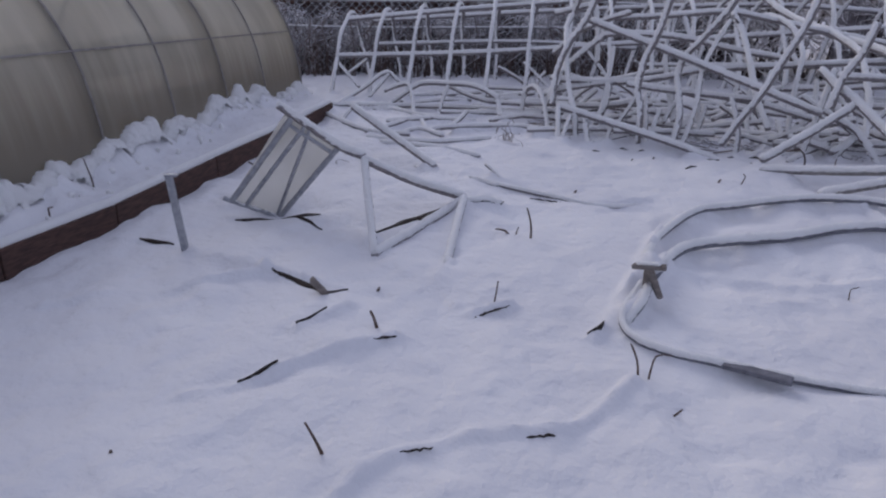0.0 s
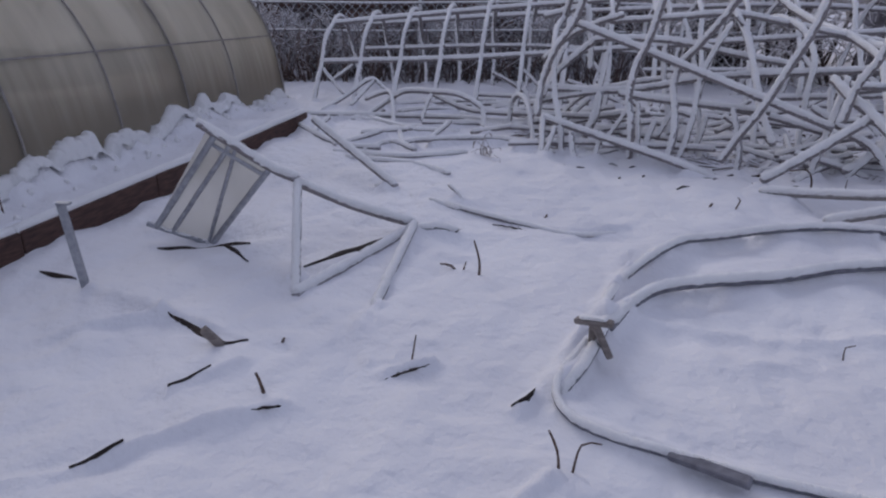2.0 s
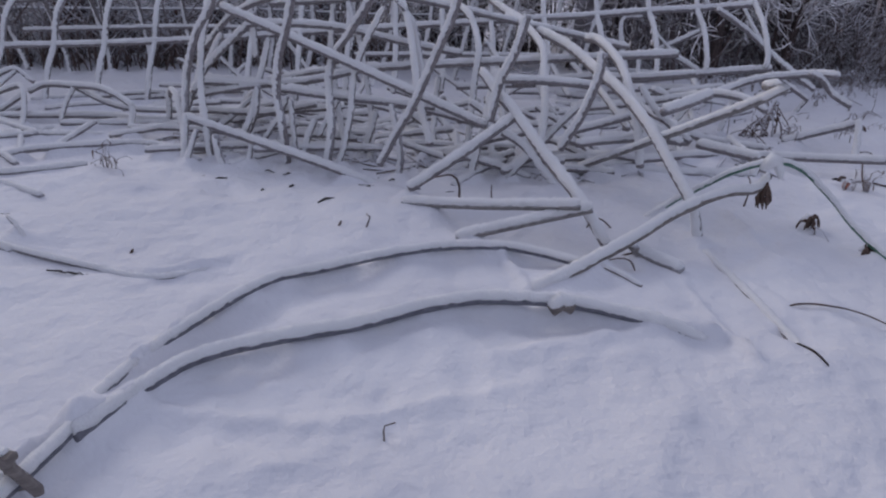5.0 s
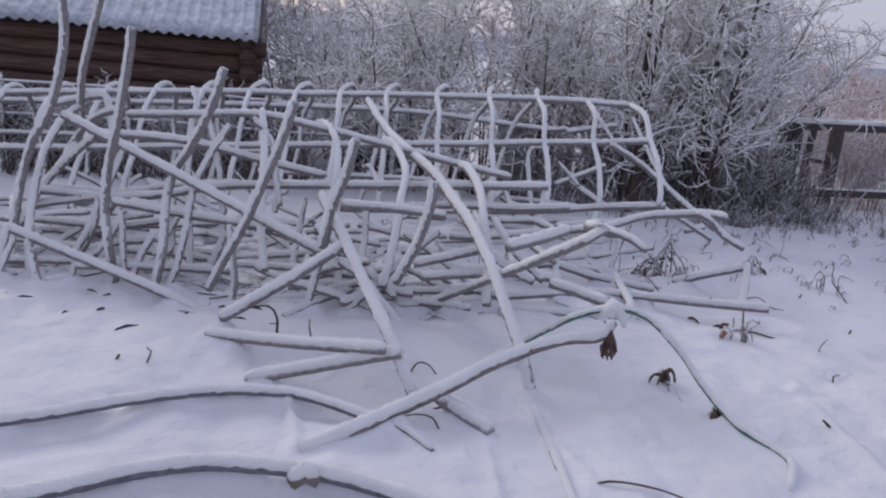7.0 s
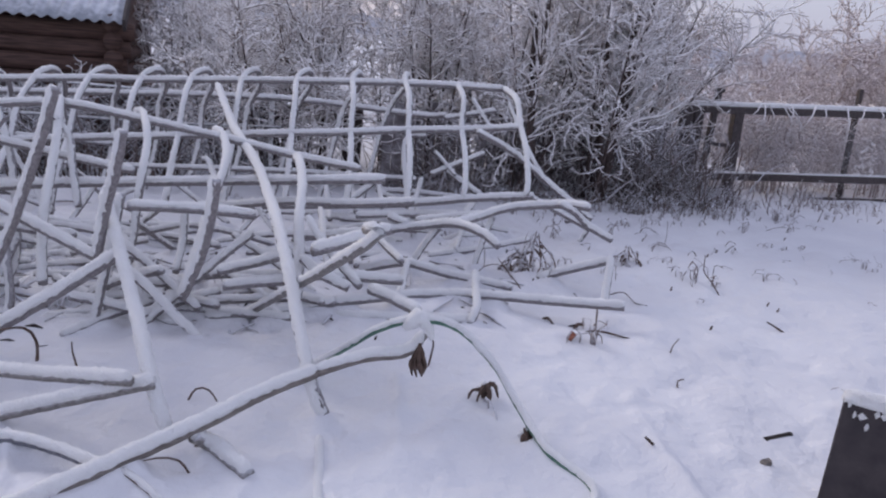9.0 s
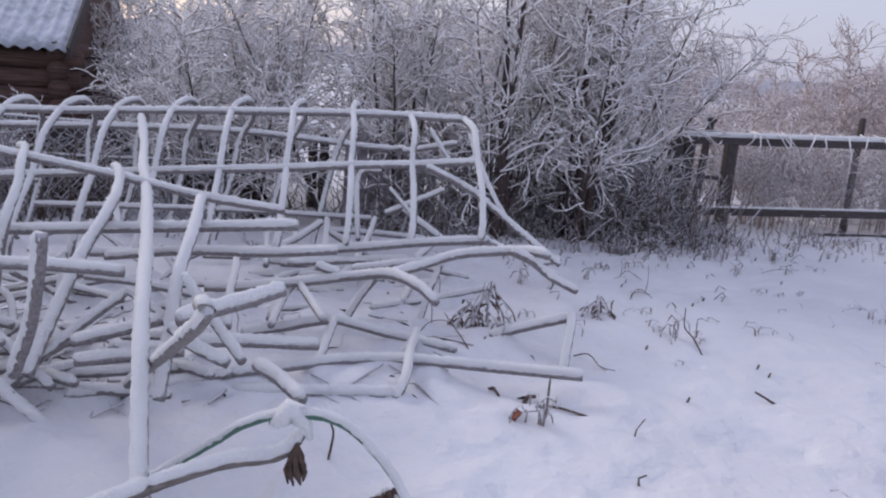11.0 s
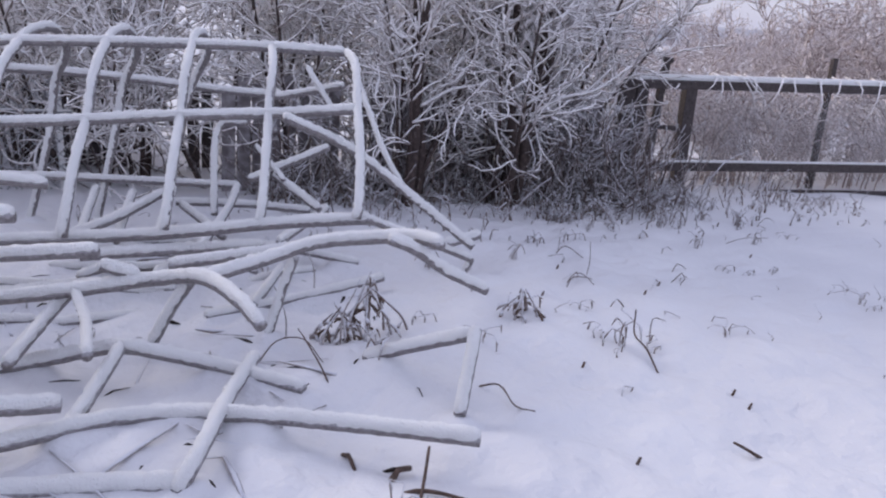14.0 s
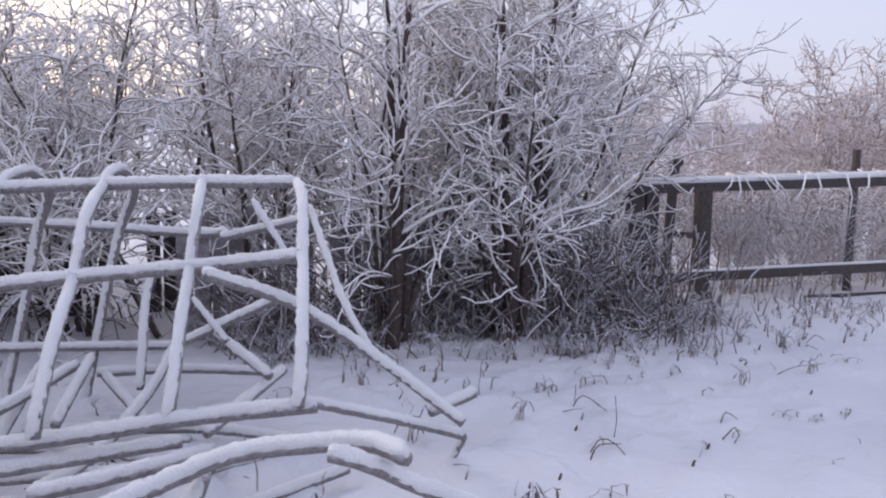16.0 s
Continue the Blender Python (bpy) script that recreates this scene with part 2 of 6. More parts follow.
def box(size, centre=(0, 0, 0), bevel=0.004, turn=None, jitter=0.0):
    bm = bmesh.new()
    bmesh.ops.create_cube(bm, size=1)
    bmesh.ops.scale(bm, vec=size, verts=bm.verts)
    if bevel:
        bmesh.ops.bevel(bm, geom=bm.edges[:], offset=bevel, segments=1, affect="EDGES")
    if jitter:
        for v in bm.verts:
            v.co += Vector(RNG.normal(size=3) * jitter)
    if turn is not None:
        bmesh.ops.transform(bm, matrix=turn, verts=bm.verts)
    bmesh.ops.translate(bm, vec=centre, verts=bm.verts)
    return bm


def beam_between(a, b, width, height, bevel=0.005):
    """A squared timber from a to b, with its height upright."""
    a, b = Vector(a), Vector(b)
    d = b - a
    m = d.to_track_quat("X", "Z").to_matrix().to_4x4()
    bm = box((d.length, width, height), bevel=bevel, jitter=0.0015)
    bmesh.ops.transform(bm, matrix=Matrix.Translation((a + b) / 2) @ m, verts=bm.verts)
    return bm


# ---- ground: one sheet of snow ----
TABLES = {}


def lattice(x, y, size, seed):
    """Smooth value noise, about -1 to 1."""
    if seed not in TABLES:
        TABLES[seed] = np.random.default_rng(seed).uniform(-1, 1, (256, 256))
    table = TABLES[seed]
    u, v = x / size + 1000.0, y / size + 1000.0
    i, j = np.floor(u).astype(int), np.floor(v).astype(int)
    s, t = u - i, v - j
    s, t = s * s * (3 - 2 * s), t * t * (3 - 2 * t)
    g = lambda a, b: table[(i + a) % 256, (j + b) % 256]
    return (g(0, 0) * (1 - s) + g(1, 0) * s) * (1 - t) + (g(0, 1) * (1 - s) + g(1, 1) * s) * t


def along(x, y, line):
    """How far each place lies from a line of points in the plan."""
    best = np.full(x.shape, 9.0)
    for (ax, ay), (bx, by) in zip(line, line[1:]):
        dx, dy = bx - ax, by - ay
        t = np.clip(((x - ax) * dx + (y - ay) * dy) / (dx * dx + dy * dy), 0, 1)
        best = np.minimum(best, np.hypot(x - ax - t * dx, y - ay - t * dy))
    return best


# buried hoses and bars that show as ridges: line, height, half-width
LOOP = [(0.84, 2.78), (0.87, 2.83), (0.95, 2.93), (1.08, 3.25), (1.14, 3.55), (1.33, 3.92), (1.67, 4.34), (1.95, 4.45), (2.33, 4.60), (2.63, 4.63), (2.97, 4.58), (3.29, 4.36), (3.49, 4.21)]
LOOP_Z = (0.01, 0.03, 0.07, 0.06, 0.02, 0.0, -0.01, -0.01, -0.02, -0.01, -0.01, -0.02, -0.07)
LOOP_IN = [(1.10, 3.26), (1.25, 3.53), (1.43, 3.71), (1.72, 3.82), (2.07, 3.87), (2.33, 3.93), (2.58, 3.95), (2.78, 3.91), (3.0, 3.85), (3.2, 3.8), (3.44, 3.68), (3.63, 3.59)]
LOOP_IN_Z = (0.05, 0.01, 0.01, 0.0, 0.01, 0.03, 0.05, 0.06, 0.06, 0.03, 0.0, -0.07)
LOOP_LOW = [(0.99, 3.10), (0.85, 2.87), (0.82, 2.75), (0.87, 2.62), (0.98, 2.54), (1.16, 2.46), (1.42, 2.345), (1.85, 2.22)]
LOOP_LOW_Z = (0.08, 0.055, 0.035, 0.03, 0.028, 0.028, 0.032, 0.030)
RIDGES = [
    ([(x, y + 0.035) for x, y in LOOP], 0.034, 0.05), ([(x, y + 0.04) for x, y in LOOP_IN], 0.04, 0.055), ([(x + 0.015, y + 0.03) for x, y in LOOP_LOW], 0.026, 0.045),
    ([(-0.32, 1.68), (-0.26, 1.79), (-0.08, 1.9), (0.08, 1.97), (0.24, 1.99), (0.47, 2.03), (0.64, 2.18), (0.77, 2.34)], 0.019, 0.032),
    ([(-1.0, 2.22), (-0.76, 2.3), (-0.61, 2.43), (-0.39, 2.57), (-0.21, 2.68)], 0.020, 0.032),
    ([(-1.95, 2.99), (-1.65, 3.09), (-1.31, 3.18), (-0.94, 3.33)], 0.026, 0.035),
    ([(-1.93, 3.0), (-1.62, 3.37)], 0.02, 0.035),
    ([(-1.95, 3.82), (-1.60, 3.79)], 0.02, 0.03),
    ([(-1.44, 3.65), (-1.29, 3.57), (-1.03, 3.46)], 0.022, 0.03),
    ([(-1.44, 3.65), (-1.2, 3.5), (-0.96, 3.39)], 0.03, 0.04),
    ([(-0.94, 3.36), (-0.75, 3.28), (-0.52, 3.19)], 0.02, 0.03),
    ([(-0.65, 2.74), (-0.44, 2.97)], 0.022, 0.03),
    ([(1.1, 3.46), (0.9, 3.1), (0.79, 2.86), (0.68, 2.7)], 0.035, 0.04),
    ([(0.85, 4.74), (1.12, 4.60), (1.45, 4.72)], 0.018, 0.04),
    ([(0.14, 2.95), (0.34, 3.02)], 0.025, 0.03),
    ([(0.04, 3.56), (-0.03, 3.28), (0.07, 3.03)], 0.022, 0.03),
    ([(1.25, 3.5), (1.9, 3.3), (2.6, 3.4)], 0.014, 0.05),
    ([(1.7, 3.6), (2.5, 3.6), (3.4, 3.7)], 0.014, 0.05),
    ([(4.1, 4.6), (4.15, 3.8), (4.2, 3.0)], 0.016, 0.05),
    ([(4.4, 4.5), (4.6, 3.9), (4.7, 3.2)], 0.012, 0.05),
    ([(3.8, 4.2), (3.75, 3.93), (3.71, 3.7), (3.68, 3.4)], 0.022, 0.03),
    ([(2.92, 4.72), (2.94, 4.5), (2.96, 4.2)], 0.02, 0.03),
    ([(4.62, 5.08), (4.53, 4.68), (4.43, 4.29)], 0.014, 0.03),
    ([(5.6, 3.6), (5.64, 4.2), (5.75, 4.6), (6.1, 5.0)], 0.016, 0.05),
]
BED = [(-2.55, 2.0), (-2.34, 3.3), (-2.06, 4.05), (-1.79, 5.2), (-1.52, 6.2), (-1.24, 7.5)]  # edge of the raised bed


def bed_edge(y):
    return np.interp(y, [q[1] for q in BED], [q[0] for q in BED])


def house_side(y):
    return -2.24 + 0.14 * (y - 6.9)


def height(x, y):
    z = -0.03 * (np.clip(y, 0, 9.7) - 2.16) - 0.07 * np.clip(y - 9.7, 0, 2.0)
    near = np.exp(-(np.maximum(0, np.hypot(x - 3, y - 5) - 9) / 8) ** 2)
    z = z + near * (0.030 * lattice(x, y, 1.7, 1) + 0.024 * lattice(x, y, 0.55, 2) + 0.024 * lattice(x, y, 0.24, 3) + 0.012 * lattice(x, y, 0.10, 4) + 0.006 * np.clip(x - 5, 0, 1) * lattice(x, y, 0.13, 31))
    pits = np.clip(lattice(x, y, 0.19, 32) - 0.55, 0, 1)
    z = z - near * 0.06 * pits * np.clip(0.4 + lattice(x, y, 1.1, 33), 0, 1)
    z = z + (1 - near) * 0.5 * lattice(x, y, 14, 5)
    wobble = 1 + 0.5 * lattice(x, y, 0.12, 6)
    drift = 1 + 0.8 * lattice(x, y, 0.4, 36)
    for line, h, w in RIDGES:
        z = z + 1.35 * h * drift * wobble * np.exp(-(along(x, y, line) / (0.85 * w)) ** 2)
    # raised bed, and the ragged snow that slid off the plastic house
    inside = np.clip((bed_edge(y) - x) / 0.05, 0, 1) * np.clip((7.9 - y) / 0.4, 0, 1) * np.clip((y - 1.0) / 0.5, 0, 1)
    z = z + inside * (0.15 + 0.02 * lattice(x, y, 0.3, 8))
    reach = 0.30 + 0.10 * lattice(x, y, 0.5, 9)
    pile = np.clip(1 - np.abs(house_side(y) + 0.05 - x) / reach, 0, 1) * np.clip((9.6 - y) / 0.6, 0, 1)
    crumbs = np.clip(0.45 + 0.55 * lattice(x, y, 0.24, 10) + 0.4 * lattice(x, y, 0.085, 11), 0.08, 1.0)
    z = z + np.minimum(1, 1.8 * pile) * (0.02 + 0.15 * crumbs) * np.clip(1.15 - 0.16 * (y - 4), 0.4, 1.1)
    # snow drifted under the heaps, hollows beside slits
    z = z + 0.05 * np.exp(-((x - 2.3) / 1.3) ** 2 - ((y - 5.35) / 0.4) ** 2)
    z = z - 0.10 * np.exp(-((x + 1.08) / 0.26) ** 2 - ((y - 4.40) / 0.12) ** 2)
    # trodden hollow beside the dark panel
    z = z - 0.05 * np.exp(-((x - 6.3) / 0.25) ** 2 - ((y - 4.05) / 0.22) ** 2)
    return z


def ground_z(x, y):
    return float(height(np.array([float(x)]), np.array([float(y)]))[0])


def axis(lo, hi, step, far_lo, far_hi):
    inner = np.arange(lo, hi, step)
    out_hi, out_lo, s = [], [], step
    while not out_hi or out_hi[-1] < far_hi:
        s *= 1.25
        out_hi.append((out_hi[-1] if out_hi else inner[-1]) + s)
    s = step
    while not out_lo or out_lo[-1] > far_lo:
        s *= 1.25
        out_lo.append((out_lo[-1] if out_lo else inner[0]) - s)
    return np.concatenate([out_lo[::-1], inner, out_hi])


gx, gy = axis(-3.0, 9.0, 0.022, -400, 900), axis(1.0, 9.6, 0.022, -300, 900)
mx, my = np.meshgrid(gx, gy)
mz = height(mx.ravel(), my.ravel())
nx, ny = len(gx), len(gy)
idx = np.arange(nx * ny).reshape(ny, nx)
quads = np.stack([idx[:-1, :-1], idx[:-1, 1:], idx[1:, 1:], idx[1:, :-1]], -1).reshape(-1, 4)
gdata = bpy.data.meshes.new("ground")
gdata.vertices.add(nx * ny)
gdata.vertices.foreach_set("co", np.stack([mx.ravel(), my.ravel(), mz], -1).ravel().astype(np.float32))
gdata.loops.add(quads.size)
gdata.loops.foreach_set("vertex_index", quads.ravel().astype(np.int32))
gdata.polygons.add(len(quads))
gdata.polygons.foreach_set("loop_start", np.arange(0, quads.size, 4, dtype=np.int32))
gdata.update(calc_edges=True)
gdata.polygons.foreach_set("use_smooth", [True] * len(quads))
gdata.materials.append(SNOW)
tagged(new("ground", gdata), "fresh snow over a garden with buried hoses", "snow", kind="structure")


# ---- the standing tunnel frame at the back ----
TOP = [(-1.3, 9.5, 0.62), (0.55, 9.42, 0.80), (2.45, 9.26, 0.965), (3.0, 9.15, 1.0), (3.86, 8.93, 1.075), (4.41, 8.70, 1.125), (4.84, 8.54, 1.16), (5.34, 8.45, 1.19), (5.83, 8.29, 1.215), (6.32, 8.30, 1.215)]
MID = [(-1.39, 9.08, 0.22), (0.45, 8.93, 0.31), (2.6, 8.57, 0.52), (3.84, 8.24, 0.66), (4.34, 8.08, 0.72), (4.81, 7.98, 0.768), (5.27, 7.88, 0.825), (5.79, 7.83, 0.865), (6.25, 7.62, 0.94)]
REAR = [(-1.0, 10.04, 0.55), (1.32, 10.04, 0.70), (4.15, 9.83, 0.84), (5.76, 9.4, 0.80), (6.0, 9.05, 0.85)]


def on(line, x):
    xs = [q[0] for q in line]
    return np.array((x, np.interp(x, xs, [q[1] for q in line]), np.interp(x, xs, [q[2] for q in line])))


tunnel = thing("greenhouse_frame", "leaning galvanised tunnel greenhouse frame without cover, white with rime", "greenhouse frame", (2.4, 9.0, -0.2))
tunnel_inv = Matrix.Translation((2.4, 9.0, -0.2)).inverted()


def held(parent_inv, tube):
    tube.matrix_parent_inverse = parent_inv
    return tube


for line in (TOP, MID, REAR):
    held(tunnel_inv, bar(tunnel, "purlin", 0.026, *line))
held(tunnel_inv, bar(tunnel, "purlin", 0.028, (3.4, 7.85, 0.10), (5.06, 7.50, 0.24), (5.72, 7.31, 0.35), (6.23, 7.12, 0.43)))
held(tunnel_inv, bar(tunnel, "purlin", 0.022, (-1.0, 10.04, 0.24), (1.05, 10.04, 0.30), (2.6, 9.9, 0.25)))
held(tunnel_inv, bar(tunnel, "purlin", 0.024, (2.6, 9.75, 0.05), (4.34, 9.29, 0.14), (5.7, 8.96, 0.16)))
for i in range(17):
    x = -1.36 + i * 0.476 - 0.06 * math.exp(-((i - 11) / 2.0) ** 2)
    m, t = on(MID, x), on(TOP, x + 0.07)
    u = i / 16
    foot = m + np.array((-0.05 - 0.03 * u, -0.36 - 0.12 * u, -0.42 + 0.02 * u))
    low = foot + np.array((-0.02, -0.03, -0.20 + 0.10 * u))
    rim = t + np.array((0.01, -0.02, -0.005))
    chain = [low, foot, (foot + m) / 2 + np.array((0, -0.03, 0.03)), m, (m + rim) / 2 + np.array((0, -0.07, 0.07)), rim]
    if i < 15:
        hook = min(1.0, max(0.3, (i - 2) / 6)) if i < 13 else (0.7, 0.45)[i - 13]
        over = np.array((0.10 * hook, 0, 0))
        chain += [t + np.array((0.07 * hook, 0.10, 0.035 + 0.03 * hook)), t + np.array((0.02 + 0.15 * hook, 0.26, 0.035 + 0.04 * hook)), t + np.array((0.05 + 0.15 * hook, 0.47, -0.08)),
                  t + over + np.array((0.08 - 0.12 * u, 0.66, -0.32)), t + over + np.array((0.16 - 0.32 * u, 0.70, -0.70)), np.array((t[0] + 0.22 - 0.50 * u, t[1] + 0.66, min(ground_z(t[0], t[1] + 0.66), t[2] - 0.78)))]
    else:
        chain[-1] = t
    held(tunnel_inv, bar(tunnel, "rib", 0.026, *[tuple(q) for q in chain]))


tangle = thing("crumpled_greenhouse_frame", "crushed tunnel greenhouse frame, a tangle of rimed steel tubes", "greenhouse frame")
bar(tangle, "purlin", 0.024, (1.71, 7.35, 0.89), (2.19, 7.19, 0.94), (2.71, 7.07, 0.99), (3.21, 7.07, 0.91), (3.73, 7.07, 0.81), (4.23, 6.91, 0.73), (4.73, 7.08, 0.62))
bar(tangle, "rib", 0.026, (2.71, 7.04, 1.03), (2.74, 6.69, 0.81), (2.74, 6.37, 0.55), (2.74, 6.18, 0.37), (2.78, 5.92, 0.14))
bar(tangle, "rib", 0.024, (3.13, 7.29, 0.93), (3.19, 7.18, 0.94), (3.24, 6.89, 0.89), (3.26, 6.73, 0.80), (3.25, 6.54, 0.67), (3.22, 6.48, 0.48), (3.18, 6.40, 0.19), (3.12, 6.24, -0.04))
bar(tangle, "rib", 0.028, (3.67, 7.29, 0.83), (3.72, 7.11, 0.82), (3.75, 6.86, 0.77), (3.74, 6.51, 0.70), (3.67, 6.22, 0.56), (3.60, 5.94, 0.36), (3.51, 5.72, 0.11))
bar(tangle, "rib", 0.030, (4.22, 6.80, 0.73), (4.22, 6.59, 0.75), (4.21, 6.26, 0.70), (4.18, 5.99, 0.63), (4.15, 5.78, 0.53), (4.14, 5.59, 0.39), (4.10, 5.38, 0.13))
bar(tangle, "rib", 0.024, (2.17, 7.42, 1.12), (2.22, 7.29, 1.01), (2.20, 7.19, 0.79), (2.18, 7.09, 0.54), (2.21, 6.86, 0.16), (2.27, 6.41, -0.25))
bar(tangle, "purlin", 0.024, (1.52, 7.09, 0.72), (1.59, 7.07, 0.77), (2.18, 6.98, 0.77), (2.79, 6.89, 0.66), (3.17, 6.76, 0.61))
bar(tangle, "rib", 0.026, (1.54, 7.08, 0.75), (1.39, 7.13, 0.62), (1.21, 7.19, 0.43), (1.11, 7.12, 0.29), (1.01, 7.04, 0.07))
bar(tangle, "purlin", 0.026, (1.11, 7.12, 0.32), (1.63, 6.95, 0.33), (2.04, 6.81, 0.40), (2.47, 6.78, 0.49), (3.27, 6.62, 0.57), (4.75, 6.27, 0.71))
bar(tangle, "purlin", 0.026, (3.23, 5.88, 0.60), (3.58, 5.87, 0.59), (3.91, 5.87, 0.56))
bar(tangle, "purlin", 0.024, (0.96, 7.17, 0.15), (1.26, 7.07, 0.25), (1.67, 6.93, 0.34))
bar(tangle, "purlin", 0.024, (1.72, 6.70, 0.36), (2.11, 6.57, 0.33), (2.61, 6.41, 0.31), (2.88, 6.32, 0.30))
bar(tangle, "purlin", 0.024, (1.09, 7.34, 0.03), (1.61, 7.17, 0.05), (2.04, 7.03, 0.15))
bar(tangle, "purlin", 0.022, (1.14, 7.43, -0.07), (1.36, 7.36, -0.07), (1.70, 7.36, 0.00), (2.14, 7.21, 0.07))
bar(tangle, "purlin", 0.024, (3.66, 6.92, 0.34), (4.15, 6.66, 0.45), (4.56, 6.52, 0.48), (4.99, 6.37, 0.54))
bar(tangle, "rib", 0.026, (1.44, 6.79, 1.78), (1.45, 6.79, 1.46), (1.39, 6.81, 1.16), (1.31, 6.83, 0.93), (1.19, 6.87, 0.73), (1.09, 6.91, 0.44), (1.05, 6.81, 0.13), coat=0.0)
bar(tangle, "rib", 0.026, (1.58, 7.29, 1.78), (1.49, 7.32, 1.47), (1.38, 7.46, 1.17), (1.32, 7.59, 0.90), coat=0.0)
bar(tangle, "rib", 0.026, (1.37, 7.68, 0.93), (1.32, 7.59, 0.90), (1.23, 7.40, 0.80), (1.19, 7.09, 0.61), (1.19, 6.77, 0.31), (1.23, 6.54, 0.09), (1.25, 6.48, -0.13), (1.31, 6.40, -0.23), (1.43, 6.47, -0.27))
bar(tangle, "rib", 0.026, (1.13, 7.65, 0.90), (1.31, 7.59, 0.95), (1.51, 7.53, 0.99), (1.56, 7.51, 0.83), (1.58, 7.40, 0.45))
bar(tangle, "rib", 0.026, (1.97, 6.24, 1.55), (1.94, 6.25, 1.35), (1.89, 6.27, 1.10), (1.83, 6.29, 0.83), (1.78, 6.36, 0.66), (1.75, 6.37, 0.39), (1.78, 6.30, 0.18), (1.80, 6.35, -0.11), coat=0.0)
bar(tangle, "rib", 0.026, (2.50, 6.23, 1.36), (2.43, 6.25, 1.13), (2.28, 6.41, 0.83), (2.17, 6.50, 0.65), (2.12, 6.46, 0.48), (2.12, 6.35, 0.34), (2.12, 6.25, 0.17), (2.09, 6.20, -0.01), (2.04, 6.16, -0.16), coat=0.0)
bar(tangle, "rib", 0.026, (2.93, 5.81, 1.23), (2.86, 5.81, 0.99), (2.74, 5.86, 0.67), (2.65, 5.89, 0.44), (2.54, 5.94, 0.22), (2.43, 5.99, -0.02), coat=0.0)
bar(tangle, "rib", 0.022, (2.54, 6.21, 0.35), (2.57, 6.10, 0.19), (2.59, 6.03, 0.02), (2.57, 5.99, -0.14), coat=0.0)
bar(tangle, "rib", 0.026, (3.27, 5.53, 1.07), (3.22, 5.55, 0.84), (3.16, 5.63, 0.64), (3.11, 5.62, 0.39), coat=0.0)
bar(tangle, "rib", 0.026, (3.70, 5.31, 0.89), (3.68, 5.31, 0.72), (3.63, 5.36, 0.49), (3.54, 5.43, 0.25), coat=0.0)
bar(tangle, "tube", 0.028, (1.37, 6.93, 0.91), (2.24, 6.35, 0.62), (3.13, 5.77, 0.31))
bar(tangle, "tube", 0.026, (3.23, 5.72, 0.28), (3.36, 5.62, 0.21), (3.51, 5.59, 0.04), (3.65, 5.62, -0.13))
bar(tangle, "tube", 0.028, (1.07, 6.64, 0.16), (2.05, 6.10, -0.05), (2.46, 5.89, -0.18))
bar(tangle, "rib", 0.024, (1.08, 6.63, 0.19), (1.07, 6.48, -0.01), (1.06, 6.34, -0.20))
bar(tangle, "rib", 0.019, (1.17, 6.43, 0.13), (1.11, 6.37, -0.03), (1.06, 6.33, -0.20))
bar(tangle, "rib", 0.024, (1.30, 6.37, 0.11), (1.32, 6.34, -0.05), (1.37, 6.32, -0.19))
bar(tangle, "rib", 0.022, (2.12, 6.57, 0.30), (2.14, 6.51, 0.17), (2.13, 6.46, 0.07))
bar(tangle, "rib", 0.024, (2.01, 6.50, 0.17), (1.95, 6.41, 0.06), (1.89, 6.32, -0.14))
bar(tangle, "rib", 0.024, (1.60, 6.85, 0.35), (1.57, 6.80, 0.15), (1.47, 6.78, -0.06), (1.37, 6.82, -0.14))
bar(tangle, "rib", 0.019, (1.56, 6.43, 0.10), (1.52, 6.39, -0.09), (1.47, 6.35, -0.22))
bar(tangle, "rib", 0.026, (2.48, 6.66, 0.18), (2.43, 6.57, 0.04), (2.31, 6.51, -0.24))
bar(tangle, "purlin", 0.024, (1.31, 6.57, -0.30), (1.78, 6.36, -0.26), (2.27, 6.20, -0.23), (2.47, 6.13, -0.22))
bar(tangle, "purlin", 0.024, (1.72, 6.59, -0.29), (2.29, 6.35, -0.26), (2.75, 6.15, -0.16), (3.11, 6.02, -0.05), (3.40, 5.93, 0.07))
bar(tangle, "purlin", 0.024, (0.66, 7.59, -0.43), (1.38, 7.25, -0.36), (2.04, 7.03, -0.21), (2.68, 6.93, -0.09), (3.14, 6.77, -0.00))
bar(tangle, "purlin", 0.024, (1.51, 6.88, -0.26), (2.09, 6.69, -0.22), (2.69, 6.60, -0.16), (3.30, 6.50, -0.07), (3.66, 6.39, 0.01))
bar(tangle, "purlin", 0.022, (2.34, 7.36, -0.16), (2.89, 7.29, -0.02), (3.43, 7.22, 0.12))
bar(tangle, "purlin", 0.024, (2.67, 6.12, -0.17), (3.11, 5.97, -0.11), (3.43, 5.81, -0.06))
bar(tangle, "rib", 0.022, (3.06, 6.37, 0.10), (3.04, 6.16, -0.02), (3.01, 6.01, -0.14))
bar(tangle, "rib", 0.026, (3.25, 6.09, 0.13), (3.26, 5.98, 0.01), (3.26, 5.87, -0.09))
bar(tangle, "rib", 0.024, (3.49, 6.66, 0.44), (3.48, 6.55, 0.21), (3.44, 6.35, 0.05))
bar(tangle, "rib", 0.024, (3.05, 7.02, 0.38), (3.01, 6.92, 0.13), (2.96, 6.73, -0.13))
bar(tangle, "tube", 0.024, (1.16, 7.72, 0.49), (1.36, 7.45, 0.74), (1.57, 7.13, 0.90), (1.76, 7.02, 0.98))
bar(tangle, "tube", 0.024, (1.09, 7.40, 0.29), (1.62, 7.24, 0.29), (2.03, 7.13, 0.39), (2.55, 7.02, 0.47))
